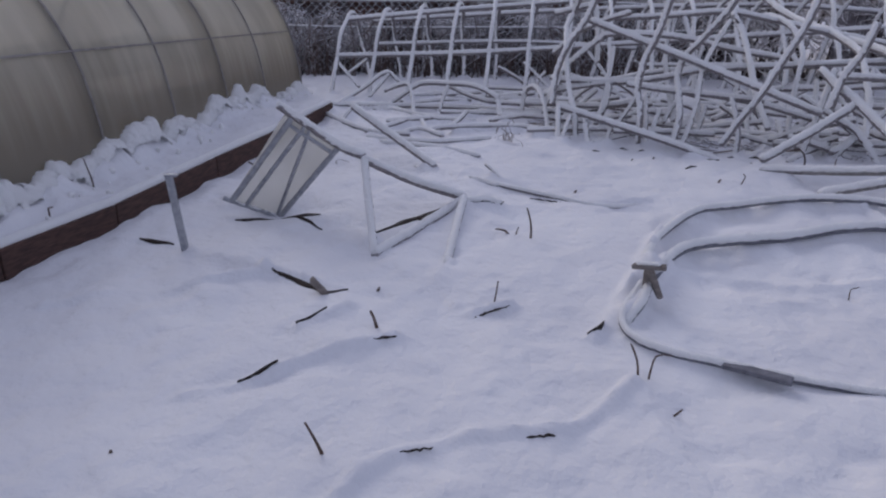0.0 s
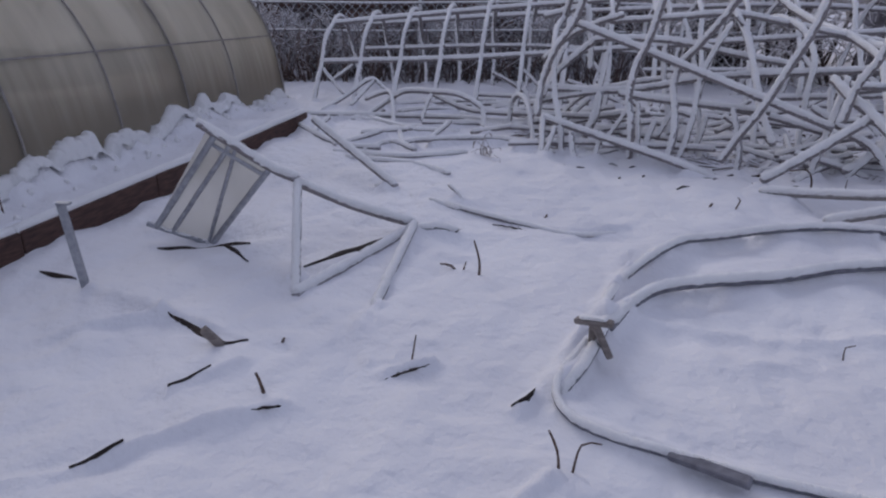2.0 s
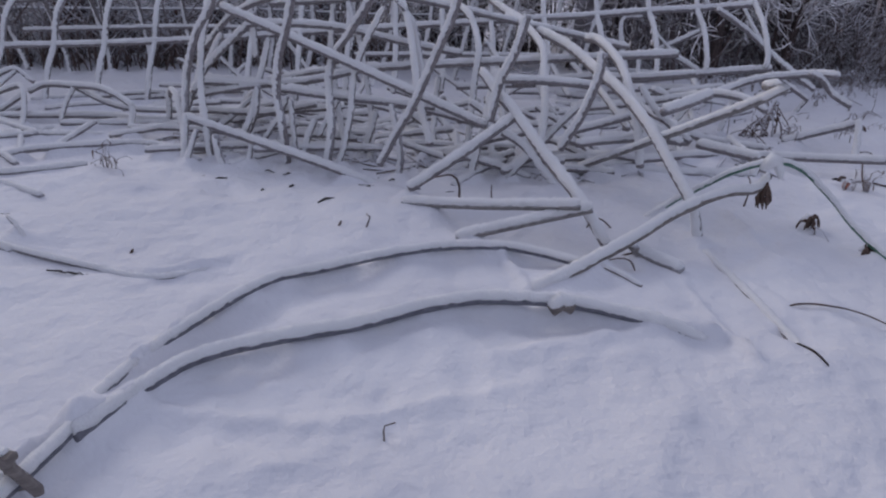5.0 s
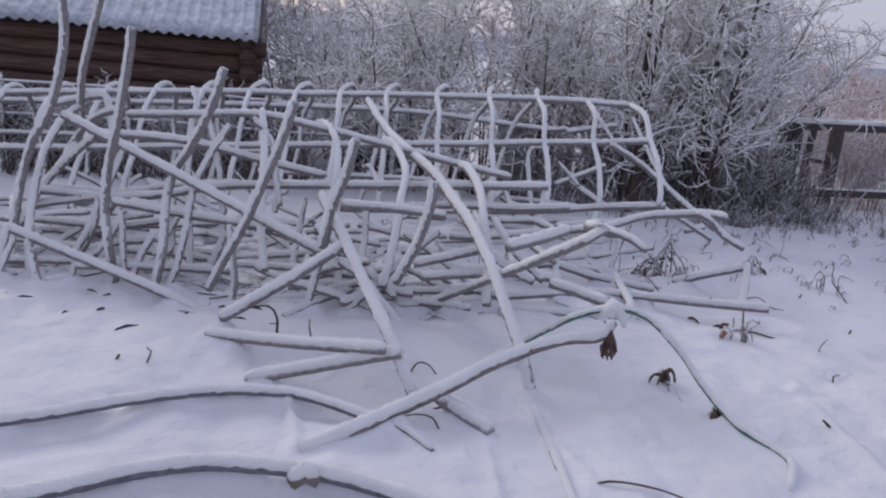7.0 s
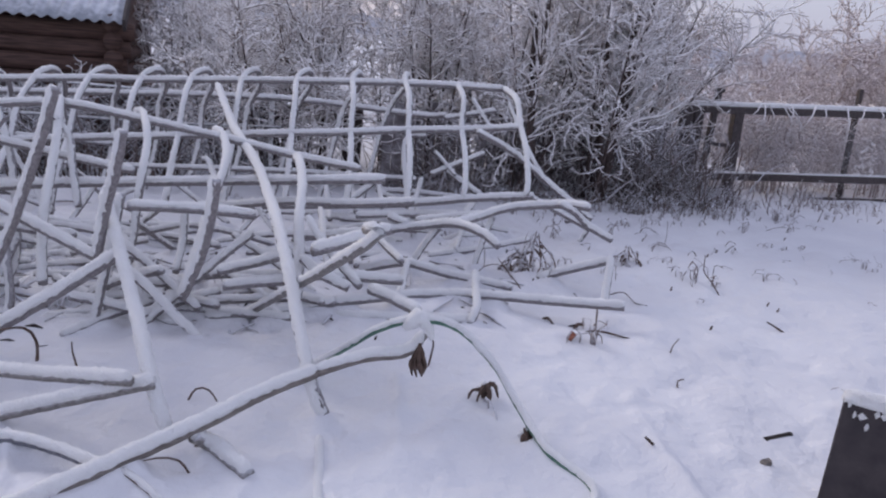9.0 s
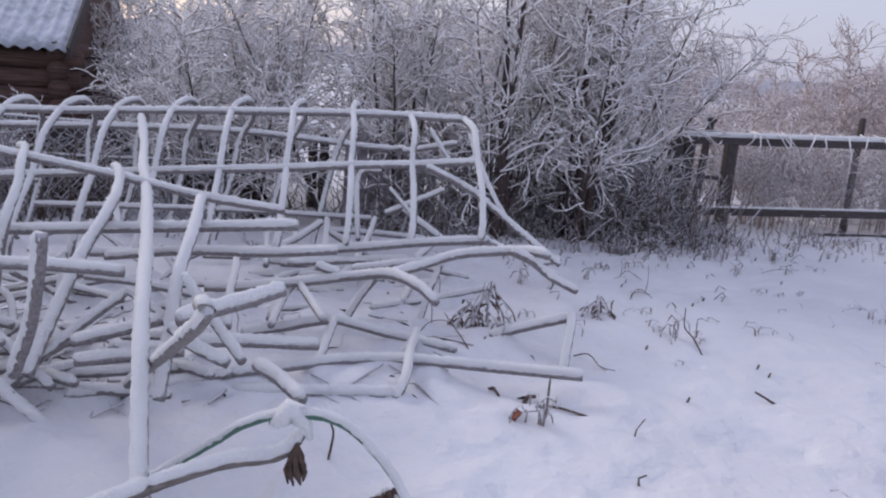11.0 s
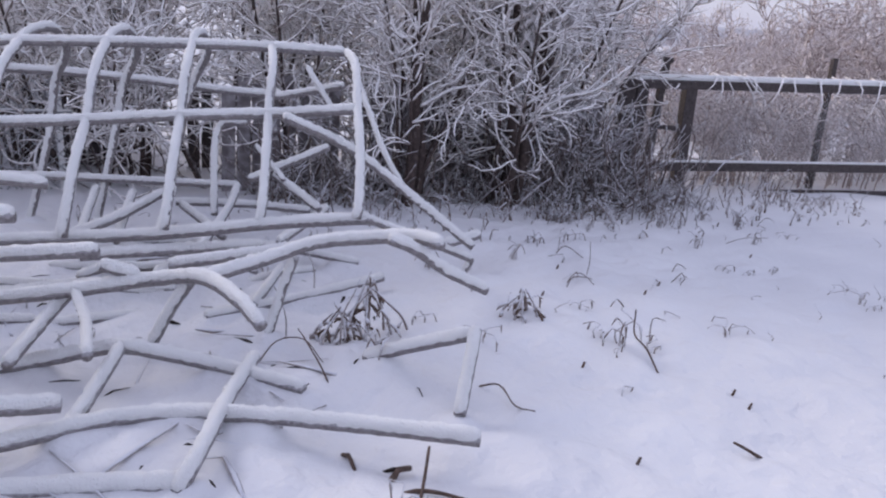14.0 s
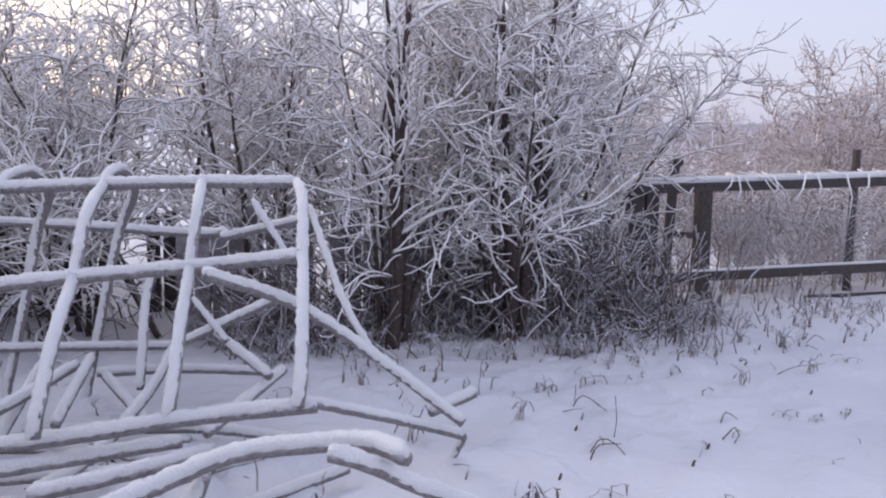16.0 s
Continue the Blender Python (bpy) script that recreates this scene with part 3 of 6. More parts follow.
bar(tangle, "tube", 0.024, (1.82, 6.80, 0.34), (2.26, 6.59, 0.32), (2.82, 6.37, 0.27), (3.32, 6.26, 0.15))
bar(tangle, "rib", 0.024, (1.31, 7.45, 0.63), (1.20, 7.24, 0.43), (1.10, 7.02, 0.26))
bar(tangle, "rib", 0.024, (1.69, 7.24, 0.63), (1.62, 7.02, 0.40), (1.54, 6.80, 0.14), (1.46, 6.70, -0.02))
bar(tangle, "rib", 0.022, (2.32, 7.13, 0.94), (2.39, 7.02, 0.70), (2.43, 6.91, 0.46), (2.46, 6.70, 0.04), (2.40, 6.37, -0.17))
bar(tangle, "rib", 0.022, (2.66, 6.80, 1.00), (2.79, 6.80, 0.83), (2.82, 6.70, 0.65), (2.86, 6.59, 0.41))
bar(tangle, "rib", 0.022, (2.52, 6.48, 0.98), (2.40, 6.43, 0.78), (2.30, 6.37, 0.55), (2.25, 6.26, 0.24), (2.16, 6.21, -0.07), (2.02, 6.16, -0.17))
bar(tangle, "rib", 0.019, (1.82, 6.59, 0.33), (1.75, 6.59, 0.18), (1.63, 6.54, 0.01))
bar(tangle, "rib", 0.019, (2.18, 6.48, 0.32), (2.11, 6.48, 0.20), (2.03, 6.43, 0.06))
bar(tangle, "rib", 0.019, (1.84, 6.43, 0.34), (1.85, 6.37, 0.13), (1.87, 6.32, -0.14))

heap = thing("fallen_frame_heap", "heap of bent, rimed frame tubes lying in the snow", "greenhouse frame")
bar(heap, "arc", 0.028, (4.23, 6.97, 0.12), (4.45, 6.97, 0.12), (4.83, 6.91, 0.17), (5.19, 6.86, 0.23), (5.37, 6.61, 0.32), (5.49, 6.34, 0.33), (5.57, 6.18, 0.28))
bar(heap, "arc", 0.028, (5.38, 6.67, 0.30), (5.67, 6.89, 0.30), (5.89, 6.87, 0.38), (6.09, 6.78, 0.43), (6.31, 6.63, 0.48), (6.40, 6.46, 0.50))
bar(heap, "arc", 0.026, (6.17, 6.53, 0.51), (6.29, 6.53, 0.46), (6.49, 6.59, 0.32), (6.71, 6.59, 0.21))
bar(heap, "leg", 0.026, (5.32, 6.80, 0.24), (5.23, 6.86, 0.08), (5.14, 6.89, -0.11))
bar(heap, "leg", 0.024, (5.81, 6.93, 0.30), (5.75, 6.93, 0.12), (5.68, 6.91, -0.13))
bar(heap, "leg", 0.028, (5.59, 6.62, -0.08), (5.45, 6.23, -0.05), (5.32, 5.83, -0.04), (5.25, 5.74, -0.11))
bar(heap, "bar", 0.030, (6.10, 6.57, -0.10), (6.30, 6.40, 0.03), (6.49, 6.23, 0.15))
bar(heap, "bar", 0.030, (6.51, 6.23, 0.18), (6.44, 6.11, 0.05), (6.37, 6.00, -0.11))
bar(heap, "bar", 0.026, (3.63, 5.85, -0.06), (3.99, 5.88, -0.05), (4.40, 5.95, -0.02))
bar(heap, "bar", 0.028, (4.40, 5.97, -0.03), (4.72, 6.05, -0.04), (5.05, 6.20, -0.08), (5.45, 6.11, -0.06), (5.88, 5.90, -0.03), (6.29, 5.62, 0.03))
bar(heap, "bar", 0.032, (4.40, 5.92, -0.11), (4.78, 5.86, -0.11), (5.29, 5.78, -0.11))
bar(heap, "bar", 0.028, (4.46, 6.75, -0.12), (4.71, 6.76, -0.09), (5.01, 6.65, 0.00), (5.22, 6.62, -0.04), (5.41, 6.57, -0.08), (5.76, 6.29, -0.08))
bar(heap, "bar", 0.026, (5.03, 6.59, 0.03), (4.94, 6.33, -0.04), (4.86, 6.13, -0.09))
bar(heap, "bar", 0.032, (4.18, 5.35, 0.51), (4.39, 5.45, 0.53), (4.63, 5.56, 0.57))
bar(heap, "bar", 0.024, (4.19, 5.72, 0.60), (4.31, 5.62, 0.42), (4.45, 5.40, 0.29))
bar(heap, "bar", 0.026, (4.14, 5.51, 0.42), (4.25, 5.45, 0.34), (4.39, 5.40, 0.28))
bar(heap, "bar", 0.030, (4.06, 5.94, 0.16), (4.40, 5.99, 0.14), (4.87, 6.10, 0.06))
bar(heap, "bar", 0.026, (3.70, 5.72, 0.27), (3.90, 5.72, 0.32), (4.10, 5.62, 0.41))
bar(heap, "bar", 0.026, (3.73, 5.62, 0.22), (3.97, 5.62, 0.24), (4.19, 5.62, 0.25))
bar(heap, "bar", 0.024, (4.63, 6.48, 0.04), (4.71, 6.80, 0.07), (4.79, 7.02, 0.13))
bar(heap, "bar", 0.024, (4.83, 6.91, 0.17), (4.89, 6.70, 0.11), (4.93, 6.37, 0.11))
bar(heap, "bar", 0.024, (4.38, 6.16, 0.16), (4.39, 6.48, 0.23), (4.42, 6.80, 0.28), (4.43, 7.02, 0.31))
bar(heap, "bar", 0.024, (3.57, 7.56, 0.55), (3.62, 7.56, 0.54), (3.68, 7.34, 0.41))
bar(heap, "bar", 0.026, (4.79, 7.45, 0.15), (5.24, 7.45, 0.17), (5.72, 7.56, 0.15))
bar(heap, "bar", 0.024, (5.25, 8.86, 0.06), (5.73, 8.86, 0.04), (6.20, 8.75, 0.02))
bar(heap, "bar", 0.026, (5.29, 8.86, 0.04), (5.54, 8.21, 0.00))
bar(heap, "bar", 0.026, (5.83, 7.67, 0.13), (6.11, 8.21, 0.11), (6.28, 8.53, 0.10))
bar(heap, "bar", 0.026, (5.90, 8.53, 0.35), (6.17, 8.21, 0.18))
bar(heap, "bar", 0.024, (5.73, 8.53, 0.31), (6.28, 8.53, 0.55))
bar(heap, "bar", 0.026, (5.83, 7.56, 0.89), (6.24, 7.66, 0.70), (6.62, 7.59, 0.43), (6.96, 7.37, 0.17))
bar(heap, "bar", 0.019, (6.40, 8.32, 1.09), (6.49, 7.88, 0.68), (6.59, 7.67, 0.46))
bar(heap, "bar", 0.022, (6.23, 7.21, 0.41), (6.62, 7.37, 0.23), (7.02, 7.51, 0.04))
bar(heap, "bar", 0.022, (7.02, 7.51, 0.04), (7.00, 7.64, -0.16))
bar(heap, "bar", 0.030, (6.98, 7.88, 0.02), (7.32, 8.10, 0.01))
bar(heap, "bar", 0.026, (5.14, 7.56, -0.01), (5.33, 7.88, -0.02), (5.57, 8.42, 0.10), (5.67, 8.64, 0.24))
bar(heap, "bar", 0.026, (4.67, 8.10, -0.06), (4.73, 8.96, 0.14))
bar(heap, "bar", 0.026, (4.91, 8.10, 0.02), (4.97, 8.86, 0.13))
bar(heap, "bar", 0.026, (5.15, 8.10, 0.07), (5.24, 8.75, 0.19))
bar(heap, "bar", 0.024, (5.50, 8.53, 0.06), (5.55, 8.96, 0.57), (5.74, 8.86, 0.65))
bar(heap, "bar", 0.024, (5.96, 8.96, 0.83), (6.17, 8.86, 0.89), (6.39, 8.64, 0.97))
bar(heap, "bar", 0.019, (6.13, 8.64, 1.09), (6.29, 8.42, 0.81))
bar(heap, "bar", 0.019, (5.79, 8.64, 0.53), (5.96, 8.42, 0.33))
bar(heap, "bar", 0.026, (4.71, 7.78, 0.16), (4.92, 8.21, 0.14), (5.18, 8.64, 0.19))
bar(heap, "bar", 0.026, (4.94, 6.91, 0.29), (5.10, 6.91, 0.23))
bar(heap, "bar", 0.026, (5.22, 7.13, 0.20), (5.55, 7.13, 0.24), (5.85, 7.24, 0.24))
bar(heap, "bar", 0.024, (4.63, 6.70, 0.00), (4.72, 6.91, 0.06), (4.82, 7.02, 0.15))

low_heap = thing("flattened_greenhouse_frame", "flattened greenhouse frame of bent tubes sunk in snow", "greenhouse frame")
bar(low_heap, "rib", 0.022, (-0.83, 7.56, -0.22), (-0.58, 7.78, -0.07), (-0.39, 7.88, 0.05))
bar(low_heap, "rib", 0.022, (-0.69, 7.99, 0.01), (-0.54, 7.99, 0.07), (-0.40, 7.88, 0.09), (-0.34, 7.56, -0.11), (-0.35, 7.13, -0.22))
bar(low_heap, "rib", 0.024, (-0.39, 7.99, 0.04), (-0.25, 7.99, 0.10), (0.02, 7.78, 0.14), (0.31, 7.56, 0.16), (0.52, 7.40, 0.09), (0.57, 7.34, 0.01), (0.55, 6.91, -0.23))
bar(low_heap, "rib", 0.022, (-1.23, 8.21, -0.18), (-0.98, 8.42, -0.05), (-0.72, 8.64, 0.10), (-0.54, 8.64, -0.02))
bar(low_heap, "rib", 0.019, (-0.89, 8.21, -0.11), (-0.69, 8.64, 0.08))
bar(low_heap, "rib", 0.019, (-1.39, 9.07, 0.18), (-1.08, 8.86, -0.12))
bar(low_heap, "rib", 0.019, (-1.24, 8.96, 0.02), (-0.99, 9.07, 0.19))
bar(low_heap, "purlin", 0.022, (-1.54, 7.93, -0.14), (-0.61, 7.73, -0.10), (0.24, 7.68, -0.10), (0.80, 7.48, -0.09), (1.50, 7.50, -0.07))
bar(low_heap, "purlin", 0.022, (-0.73, 7.78, -0.09), (-0.21, 7.56, -0.17), (0.47, 7.56, -0.12), (1.25, 7.34, -0.14))
bar(low_heap, "purlin", 0.022, (0.02, 7.88, 0.10), (0.47, 7.56, 0.00), (1.15, 7.45, 0.00), (1.93, 7.34, 0.02))
bar(low_heap, "rib", 0.019, (-0.05, 7.56, -0.11), (-0.01, 7.67, 0.03), (0.05, 7.78, 0.14))
bar(low_heap, "rib", 0.022, (0.83, 7.45, -0.08), (0.85, 7.45, 0.12), (0.91, 7.24, 0.22), (0.98, 7.02, 0.15), (1.02, 6.80, -0.09), (1.00, 6.59, -0.16))
bar(low_heap, "tube", 0.022, (-0.07, 6.80, -0.22), (0.13, 7.13, -0.12), (0.24, 7.45, -0.09))
bar(low_heap, "tube", 0.022, (1.09, 7.02, -0.15), (1.34, 7.24, -0.01), (1.58, 7.34, 0.18))
bar(low_heap, "tube", 0.022, (-0.73, 6.40, -0.11), (-0.13, 6.22, -0.09), (0.43, 6.35, -0.09))
bar(low_heap, "tube", 0.022, (-0.59, 6.20, -0.10), (-0.03, 6.01, -0.09), (0.30, 5.76, -0.09))
bar(low_heap, "tube", 0.022, (-0.63, 6.91, -0.16), (-0.30, 7.24, -0.11), (-0.18, 6.91, -0.17))
bar(low_heap, "tube", 0.022, (-0.15, 6.53, -0.07), (0.04, 6.68, -0.07), (0.75, 6.79, -0.08), (1.17, 6.42, -0.10))
bar(low_heap, "tube", 0.022, (-0.48, 6.43, -0.11), (-0.25, 6.63, -0.08), (-0.02, 6.35, -0.07))
bar(low_heap, "tube", 0.022, (-1.25, 7.31, -0.11), (-0.73, 6.58, -0.09), (-0.33, 6.43, -0.08))
bar(low_heap, "tube", 0.022, (-1.10, 7.02, -0.17), (-1.05, 7.34, -0.12), (-1.00, 7.56, -0.09))
bar(low_heap, "tube", 0.024, (1.33, 6.48, -0.09), (1.80, 6.70, -0.19), (2.31, 6.59, -0.21), (2.72, 6.37, -0.21))
bar(low_heap, "tube", 0.024, (1.31, 7.02, -0.07), (1.89, 7.13, -0.14), (2.56, 7.24, -0.12), (3.17, 7.45, -0.07))
bar(low_heap, "tube", 0.024, (2.71, 7.02, -0.04), (3.03, 7.13, 0.04), (3.16, 6.80, -0.11), (3.16, 6.26, -0.21))

# the rest of the crushed frame: short lengths lying on one another near the ground
fill = random.Random(3)
for i in range(26):
    x = fill.uniform(1.2, 4.0)
    y = 6.95 - 0.33 * x + fill.uniform(0.05, 2.0)
    a, half = fill.gauss(-0.15, 0.35), fill.uniform(0.2, 0.6)
    z = ground_z(x, y) + fill.choice((0.015, 0.03, 0.05, 0.09))
    dz = fill.gauss(0, 0.03)
    dx, dy = half * math.cos(a), half * math.sin(a)
    bar(tangle, "tube", 0.023, (x - dx, y - dy, z - dz), (x, y, z + 0.01), (x + dx, y + dy, z + dz))
for i in range(34):
    x, y = fill.uniform(-0.7, 2.4), fill.uniform(6.5, 9.0)
    a, half = fill.gauss(0.0, 0.45), fill.uniform(0.2, 0.55)
    z = ground_z(x, y) + fill.choice((0.015, 0.03, 0.06))
    bar(low_heap, "tube", 0.021, (x - half * math.cos(a), y - half * math.sin(a), z), (x, y, z + 0.01), (x + half * math.cos(a), y + half * math.sin(a), z + fill.gauss(0, 0.03)))
for i in range(36):
    x = fill.uniform(0.9, 4.3)
    y = min(7.1 - 0.33 * x + fill.uniform(0.4, 3.2), 9.6)
    a, half, tip = fill.uniform(-1.3, 1.3), fill.uniform(0.15, 0.42), fill.gauss(0, 0.5)
    z = ground_z(x, y) + abs(math.sin(tip)) * half + 0.02
    dx, dy, dz = half * math.cos(a) * math.cos(tip), half * math.sin(a) * math.cos(tip), half * math.sin(tip)
    bar(tangle, "tube", 0.022, (x - dx, y - dy, z - dz), (x + fill.gauss(0, 0.02), y, z + 0.02), (x + dx, y + dy, z + dz))
V, F = [], []
for i in range(430):
    x = fill.uniform(0.8, 3.9) if i < 380 else fill.uniform(3.4, 5.9)
    y = (6.98 - 0.33 * x if i < 380 else 5.75) + abs(fill.gauss(0, 0.9))
    a, half = fill.uniform(0, 6.3), fill.uniform(0.04, 0.24)
    z = ground_z(x, y)
    ends = np.array([(x - half * math.cos(a), y - half * math.sin(a), z), (x, y, z + fill.uniform(0.0, 0.03)), (x + half * math.cos(a), y + half * math.sin(a), z + fill.uniform(-0.01, 0.05))])
    v, f = tube_arrays(ends, np.array((0.006, 0.008, 0.004)) * fill.choice((0.6, 0.8, 1.0, 1.5)), 4)
    F += [tuple(w + len(V) for w in q) for q in f]
    V += list(v)
tagged(part("dead_stalk", mesh_of("dead_stalk", V, F), STALK), "dead brown stalks strewn under the crushed frame", "stalks", kind="stuff")
V, F = [], []
for i in range(150):
    x, y = fill.uniform(1.2, 6.3), fill.uniform(5.5, 8.2)
    a, half = fill.uniform(0, 6.3), fill.uniform(0.015, 0.07)
    z, fat = ground_z(x, y), fill.choice((0.004, 0.005, 0.007, 0.011))
    ends = np.array([(x - half * math.cos(a), y - half * math.sin(a), z - 0.004), (x, y, z + fill.uniform(-0.004, 0.012)), (x + half * math.cos(a), y + half * math.sin(a), z - 0.002)])
    v, f = tube_arrays(ends, (0.5 * fat, fat, 0.4 * fat), 5, 0.3, RNG)
    F += [tuple(w + len(V) for w in q) for q in f]
    V += list(v)
tagged(part("earth_crumb", mesh_of("earth_crumb", V, F), SOIL_AND_SHADE), "dark earth and leaf crumbs showing through the snow", "earth", kind="stuff")
for i in range(16):
    x, y = fill.uniform(4.2, 6.0), fill.uniform(6.9, 8.6)
    a, half = fill.gauss(0.1, 0.5), fill.uniform(0.25, 0.6)
    z = ground_z(x, y) + fill.choice((0.02, 0.04, 0.08))
    bar(heap, "bar", 0.024, (x - half * math.cos(a), y - half * math.sin(a), z), (x, y, z + 0.01), (x + half * math.cos(a), y + half * math.sin(a), z + fill.gauss(0, 0.03)))

for i in range(16):
    x, y = fill.uniform(3.0, 4.15), fill.uniform(5.65, 6.4)
    a, half, tip = fill.uniform(-1.2, 0.9), fill.uniform(0.2, 0.42), fill.gauss(0, 0.55)
    z = ground_z(x, y) + abs(math.sin(tip)) * half + fill.uniform(0.0, 0.12)
    dx, dy, dz = half * math.cos(a) * math.cos(tip), half * math.sin(a) * math.cos(tip), half * math.sin(tip)
    bar(tangle, "tube", 0.024, (x - dx, y - dy, z - dz), (x + fill.gauss(0, 0.02), y, z + 0.02), (x + dx, y + dy, z + dz))

# ---- single bars in front of the heaps ----
def lone(name, label, category, r, *points, mat=None):
    return bar(thing(name, label, category, group="loose bars"), "shaft", r, *points, mat=mat)


lone("steel_tube", "straight steel tube thick with rime", "tube", 0.032, (3.11, 5.91, 0.65), (3.18, 5.71, 0.54), (3.24, 5.48, 0.46), (3.34, 5.13, 0.29), (3.43, 4.77, 0.15), (3.52, 4.54, -0.03))
lone("steel_tube", "straight steel tube thick with rime", "tube", 0.032, (2.55, 5.45, 0.00), (2.89, 5.46, 0.22), (3.24, 5.51, 0.45))
lone("wooden_plank", "plank lying in the snow with snow along it", "plank", 0.028, (2.49, 5.30, -0.03), (2.93, 4.96, 0.07), (3.37, 4.64, 0.18), mat=GREYWOOD)
lone("wooden_plank", "plank lying in the snow with snow along it", "plank", 0.030, (2.72, 4.81, -0.06), (3.10, 4.74, 0.05), (3.46, 4.67, 0.15), mat=GREYWOOD)
lone("bent_tube", "long bent tube thick with rime", "tube", 0.032, (3.68, 8.66, 1.03), (3.75, 8.18, 0.89), (3.81, 7.57, 0.80), (3.89, 7.00, 0.75), (3.95, 6.47, 0.71), (3.99, 6.05, 0.63), (4.02, 5.65, 0.56), (4.05, 5.25, 0.43), (4.08, 4.92, 0.25), (4.11, 4.70, 0.11), (4.18, 4.70, -0.08))
lone("bent_beam", "long beam lying over the snow, snow on top", "beam", 0.030, (2.96, 4.19, -0.09), (3.24, 4.28, -0.02), (3.63, 4.46, 0.05), (3.89, 4.59, 0.11), (4.13, 4.69, 0.15), mat=WOOD)
lone("bent_beam", "long beam lying over the snow, snow on top", "beam", 0.026, (4.13, 4.69, 0.15), (4.36, 4.77, 0.17), (4.58, 4.81, 0.17), (4.67, 4.84, 0.25), mat=WOOD)
lone("green_hose", "arched dark green hose under a line of snow", "hose", 0.018, (4.00, 5.03, -0.09), (4.20, 5.05, 0.02), (4.36, 4.97, 0.16), (4.46, 4.86, 0.28), (4.61, 4.76, 0.36), (4.80, 4.74, 0.32), (4.97, 4.64, 0.17), (5.04, 4.46, 0.04), (5.08, 4.21, -0.035), (5.17, 3.95, -0.06), (5.03, 3.75, -0.09), mat=GREEN)
lone("bent_pipe", "thick rimed pipe leaning on the heap", "pipe", 0.028, (4.51, 5.40, 0.27), (4.59, 5.24, 0.28), (4.67, 4.97, 0.31))
lone("board", "weathered board sunk in the snow", "board", 0.032, (3.62, 4.45, 0.02), (3.69, 4.46, -0.04), (3.83, 4.26, -0.06), mat=GREYWOOD)
lone("stick", "dark stick lying in the snow", "stick", 0.013, (3.37, 4.31, -0.02), (3.45, 4.22, -0.03), (3.53, 4.13, -0.06), mat=TWIG)
lone("board", "weathered board sunk in the snow", "board", 0.024, (4.30, 4.59, 0.85), (4.30, 4.56, 0.79), (3.85, 6.05, -0.14), mat=GREYWOOD)
lone("steel_tube", "straight steel tube thick with rime", "tube", 0.020, (4.14, 4.55, -0.11), (4.08, 4.10, -0.085), (4.01, 3.65, -0.072), (3.95, 3.22, -0.075))
lone("steel_tube", "straight steel tube thick with rime", "tube", 0.016, (0.19, 5.06, -0.05), (0.50, 4.86, -0.055), (0.81, 4.70, -0.07), (1.10, 4.56, -0.08), (1.42, 4.66, -0.11))
lone("steel_tube", "straight steel tube thick with rime", "tube", 0.028, (-0.79, 5.99, 0.27), (-0.43, 5.66, 0.11), (-0.07, 5.33, -0.05))
lone("steel_tube", "straight steel tube thick with rime", "tube", 0.022, (-0.24, 5.49, -0.11), (-0.01, 5.75, -0.25))
lone("steel_tube", "straight steel tube thick with rime", "tube", 0.015, (0.20, 5.04, -0.04), (0.40, 4.90, -0.06))
lone("steel_tube", "straight steel tube thick with rime", "tube", 0.012, (0.32, 5.16, 0.03), (0.40, 5.07, -0.02), (0.45, 5.00, -0.09))

# ---- plastic greenhouse with its raised bed ----
house = thing("polytunnel_greenhouse", "arched greenhouse clad in milky plastic sheets, grey steel ribs", "greenhouse", (-3.9, 6.5, 0))
house_inv = house.matrix_basis.inverted()
SECTION = [(0.0, -0.35), (0.02, 0.2), (-0.01, 0.55), (-0.09, 0.9), (-0.26, 1.25), (-0.52, 1.55), (-0.92, 1.80), (-1.5, 1.92)]
half = spline([(a, 0, b) for a, b in SECTION], 0.12)[:, ::2]
profile = np.vstack([half, np.stack([-3.0 - half[::-1, 0], half[::-1, 1]], -1)[1:]])


def house_place(off, h, y, out=0.0):
    return (house_side(y) + 0.12 + off + out, y, h - 0.085 * (y - 4.9))


def sheet_span(y0, y1):
    ys = np.linspace(y0, y1, 8)
    k = len(profile)
    v = [house_place(a, b, y) for y in ys for a, b in profile]
    v += [house_place(a * 0.996 - 0.006, b - 0.006, y) for y in ys for a, b in profile]
    n = len(ys) * k
    f = []
    for i in range(len(ys) - 1):
        for j in range(k - 1):
            q = (i * k + j, i * k + j + 1, (i + 1) * k + j + 1, (i + 1) * k + j)
            f.append(q[::-1])
            f.append(tuple(n + w for w in q))
    for j in range(k - 1):
        f.append((j, j + 1, n + j + 1, n + j))
        e = (len(ys) - 1) * k
        f.append((e + j + 1, e + j, n + e + j, n + e + j + 1))
    return mesh_of("sheet", v, f)


RIB_Y = [1.76, 2.78, 3.79, 4.79, 5.80, 6.81, 7.76, 8.90]
for a, b in zip([0.8] + RIB_Y[1::2], RIB_Y[1::2]):
    held(house_inv, part("sheet", sheet_span(a, b), PLASTIC, house))
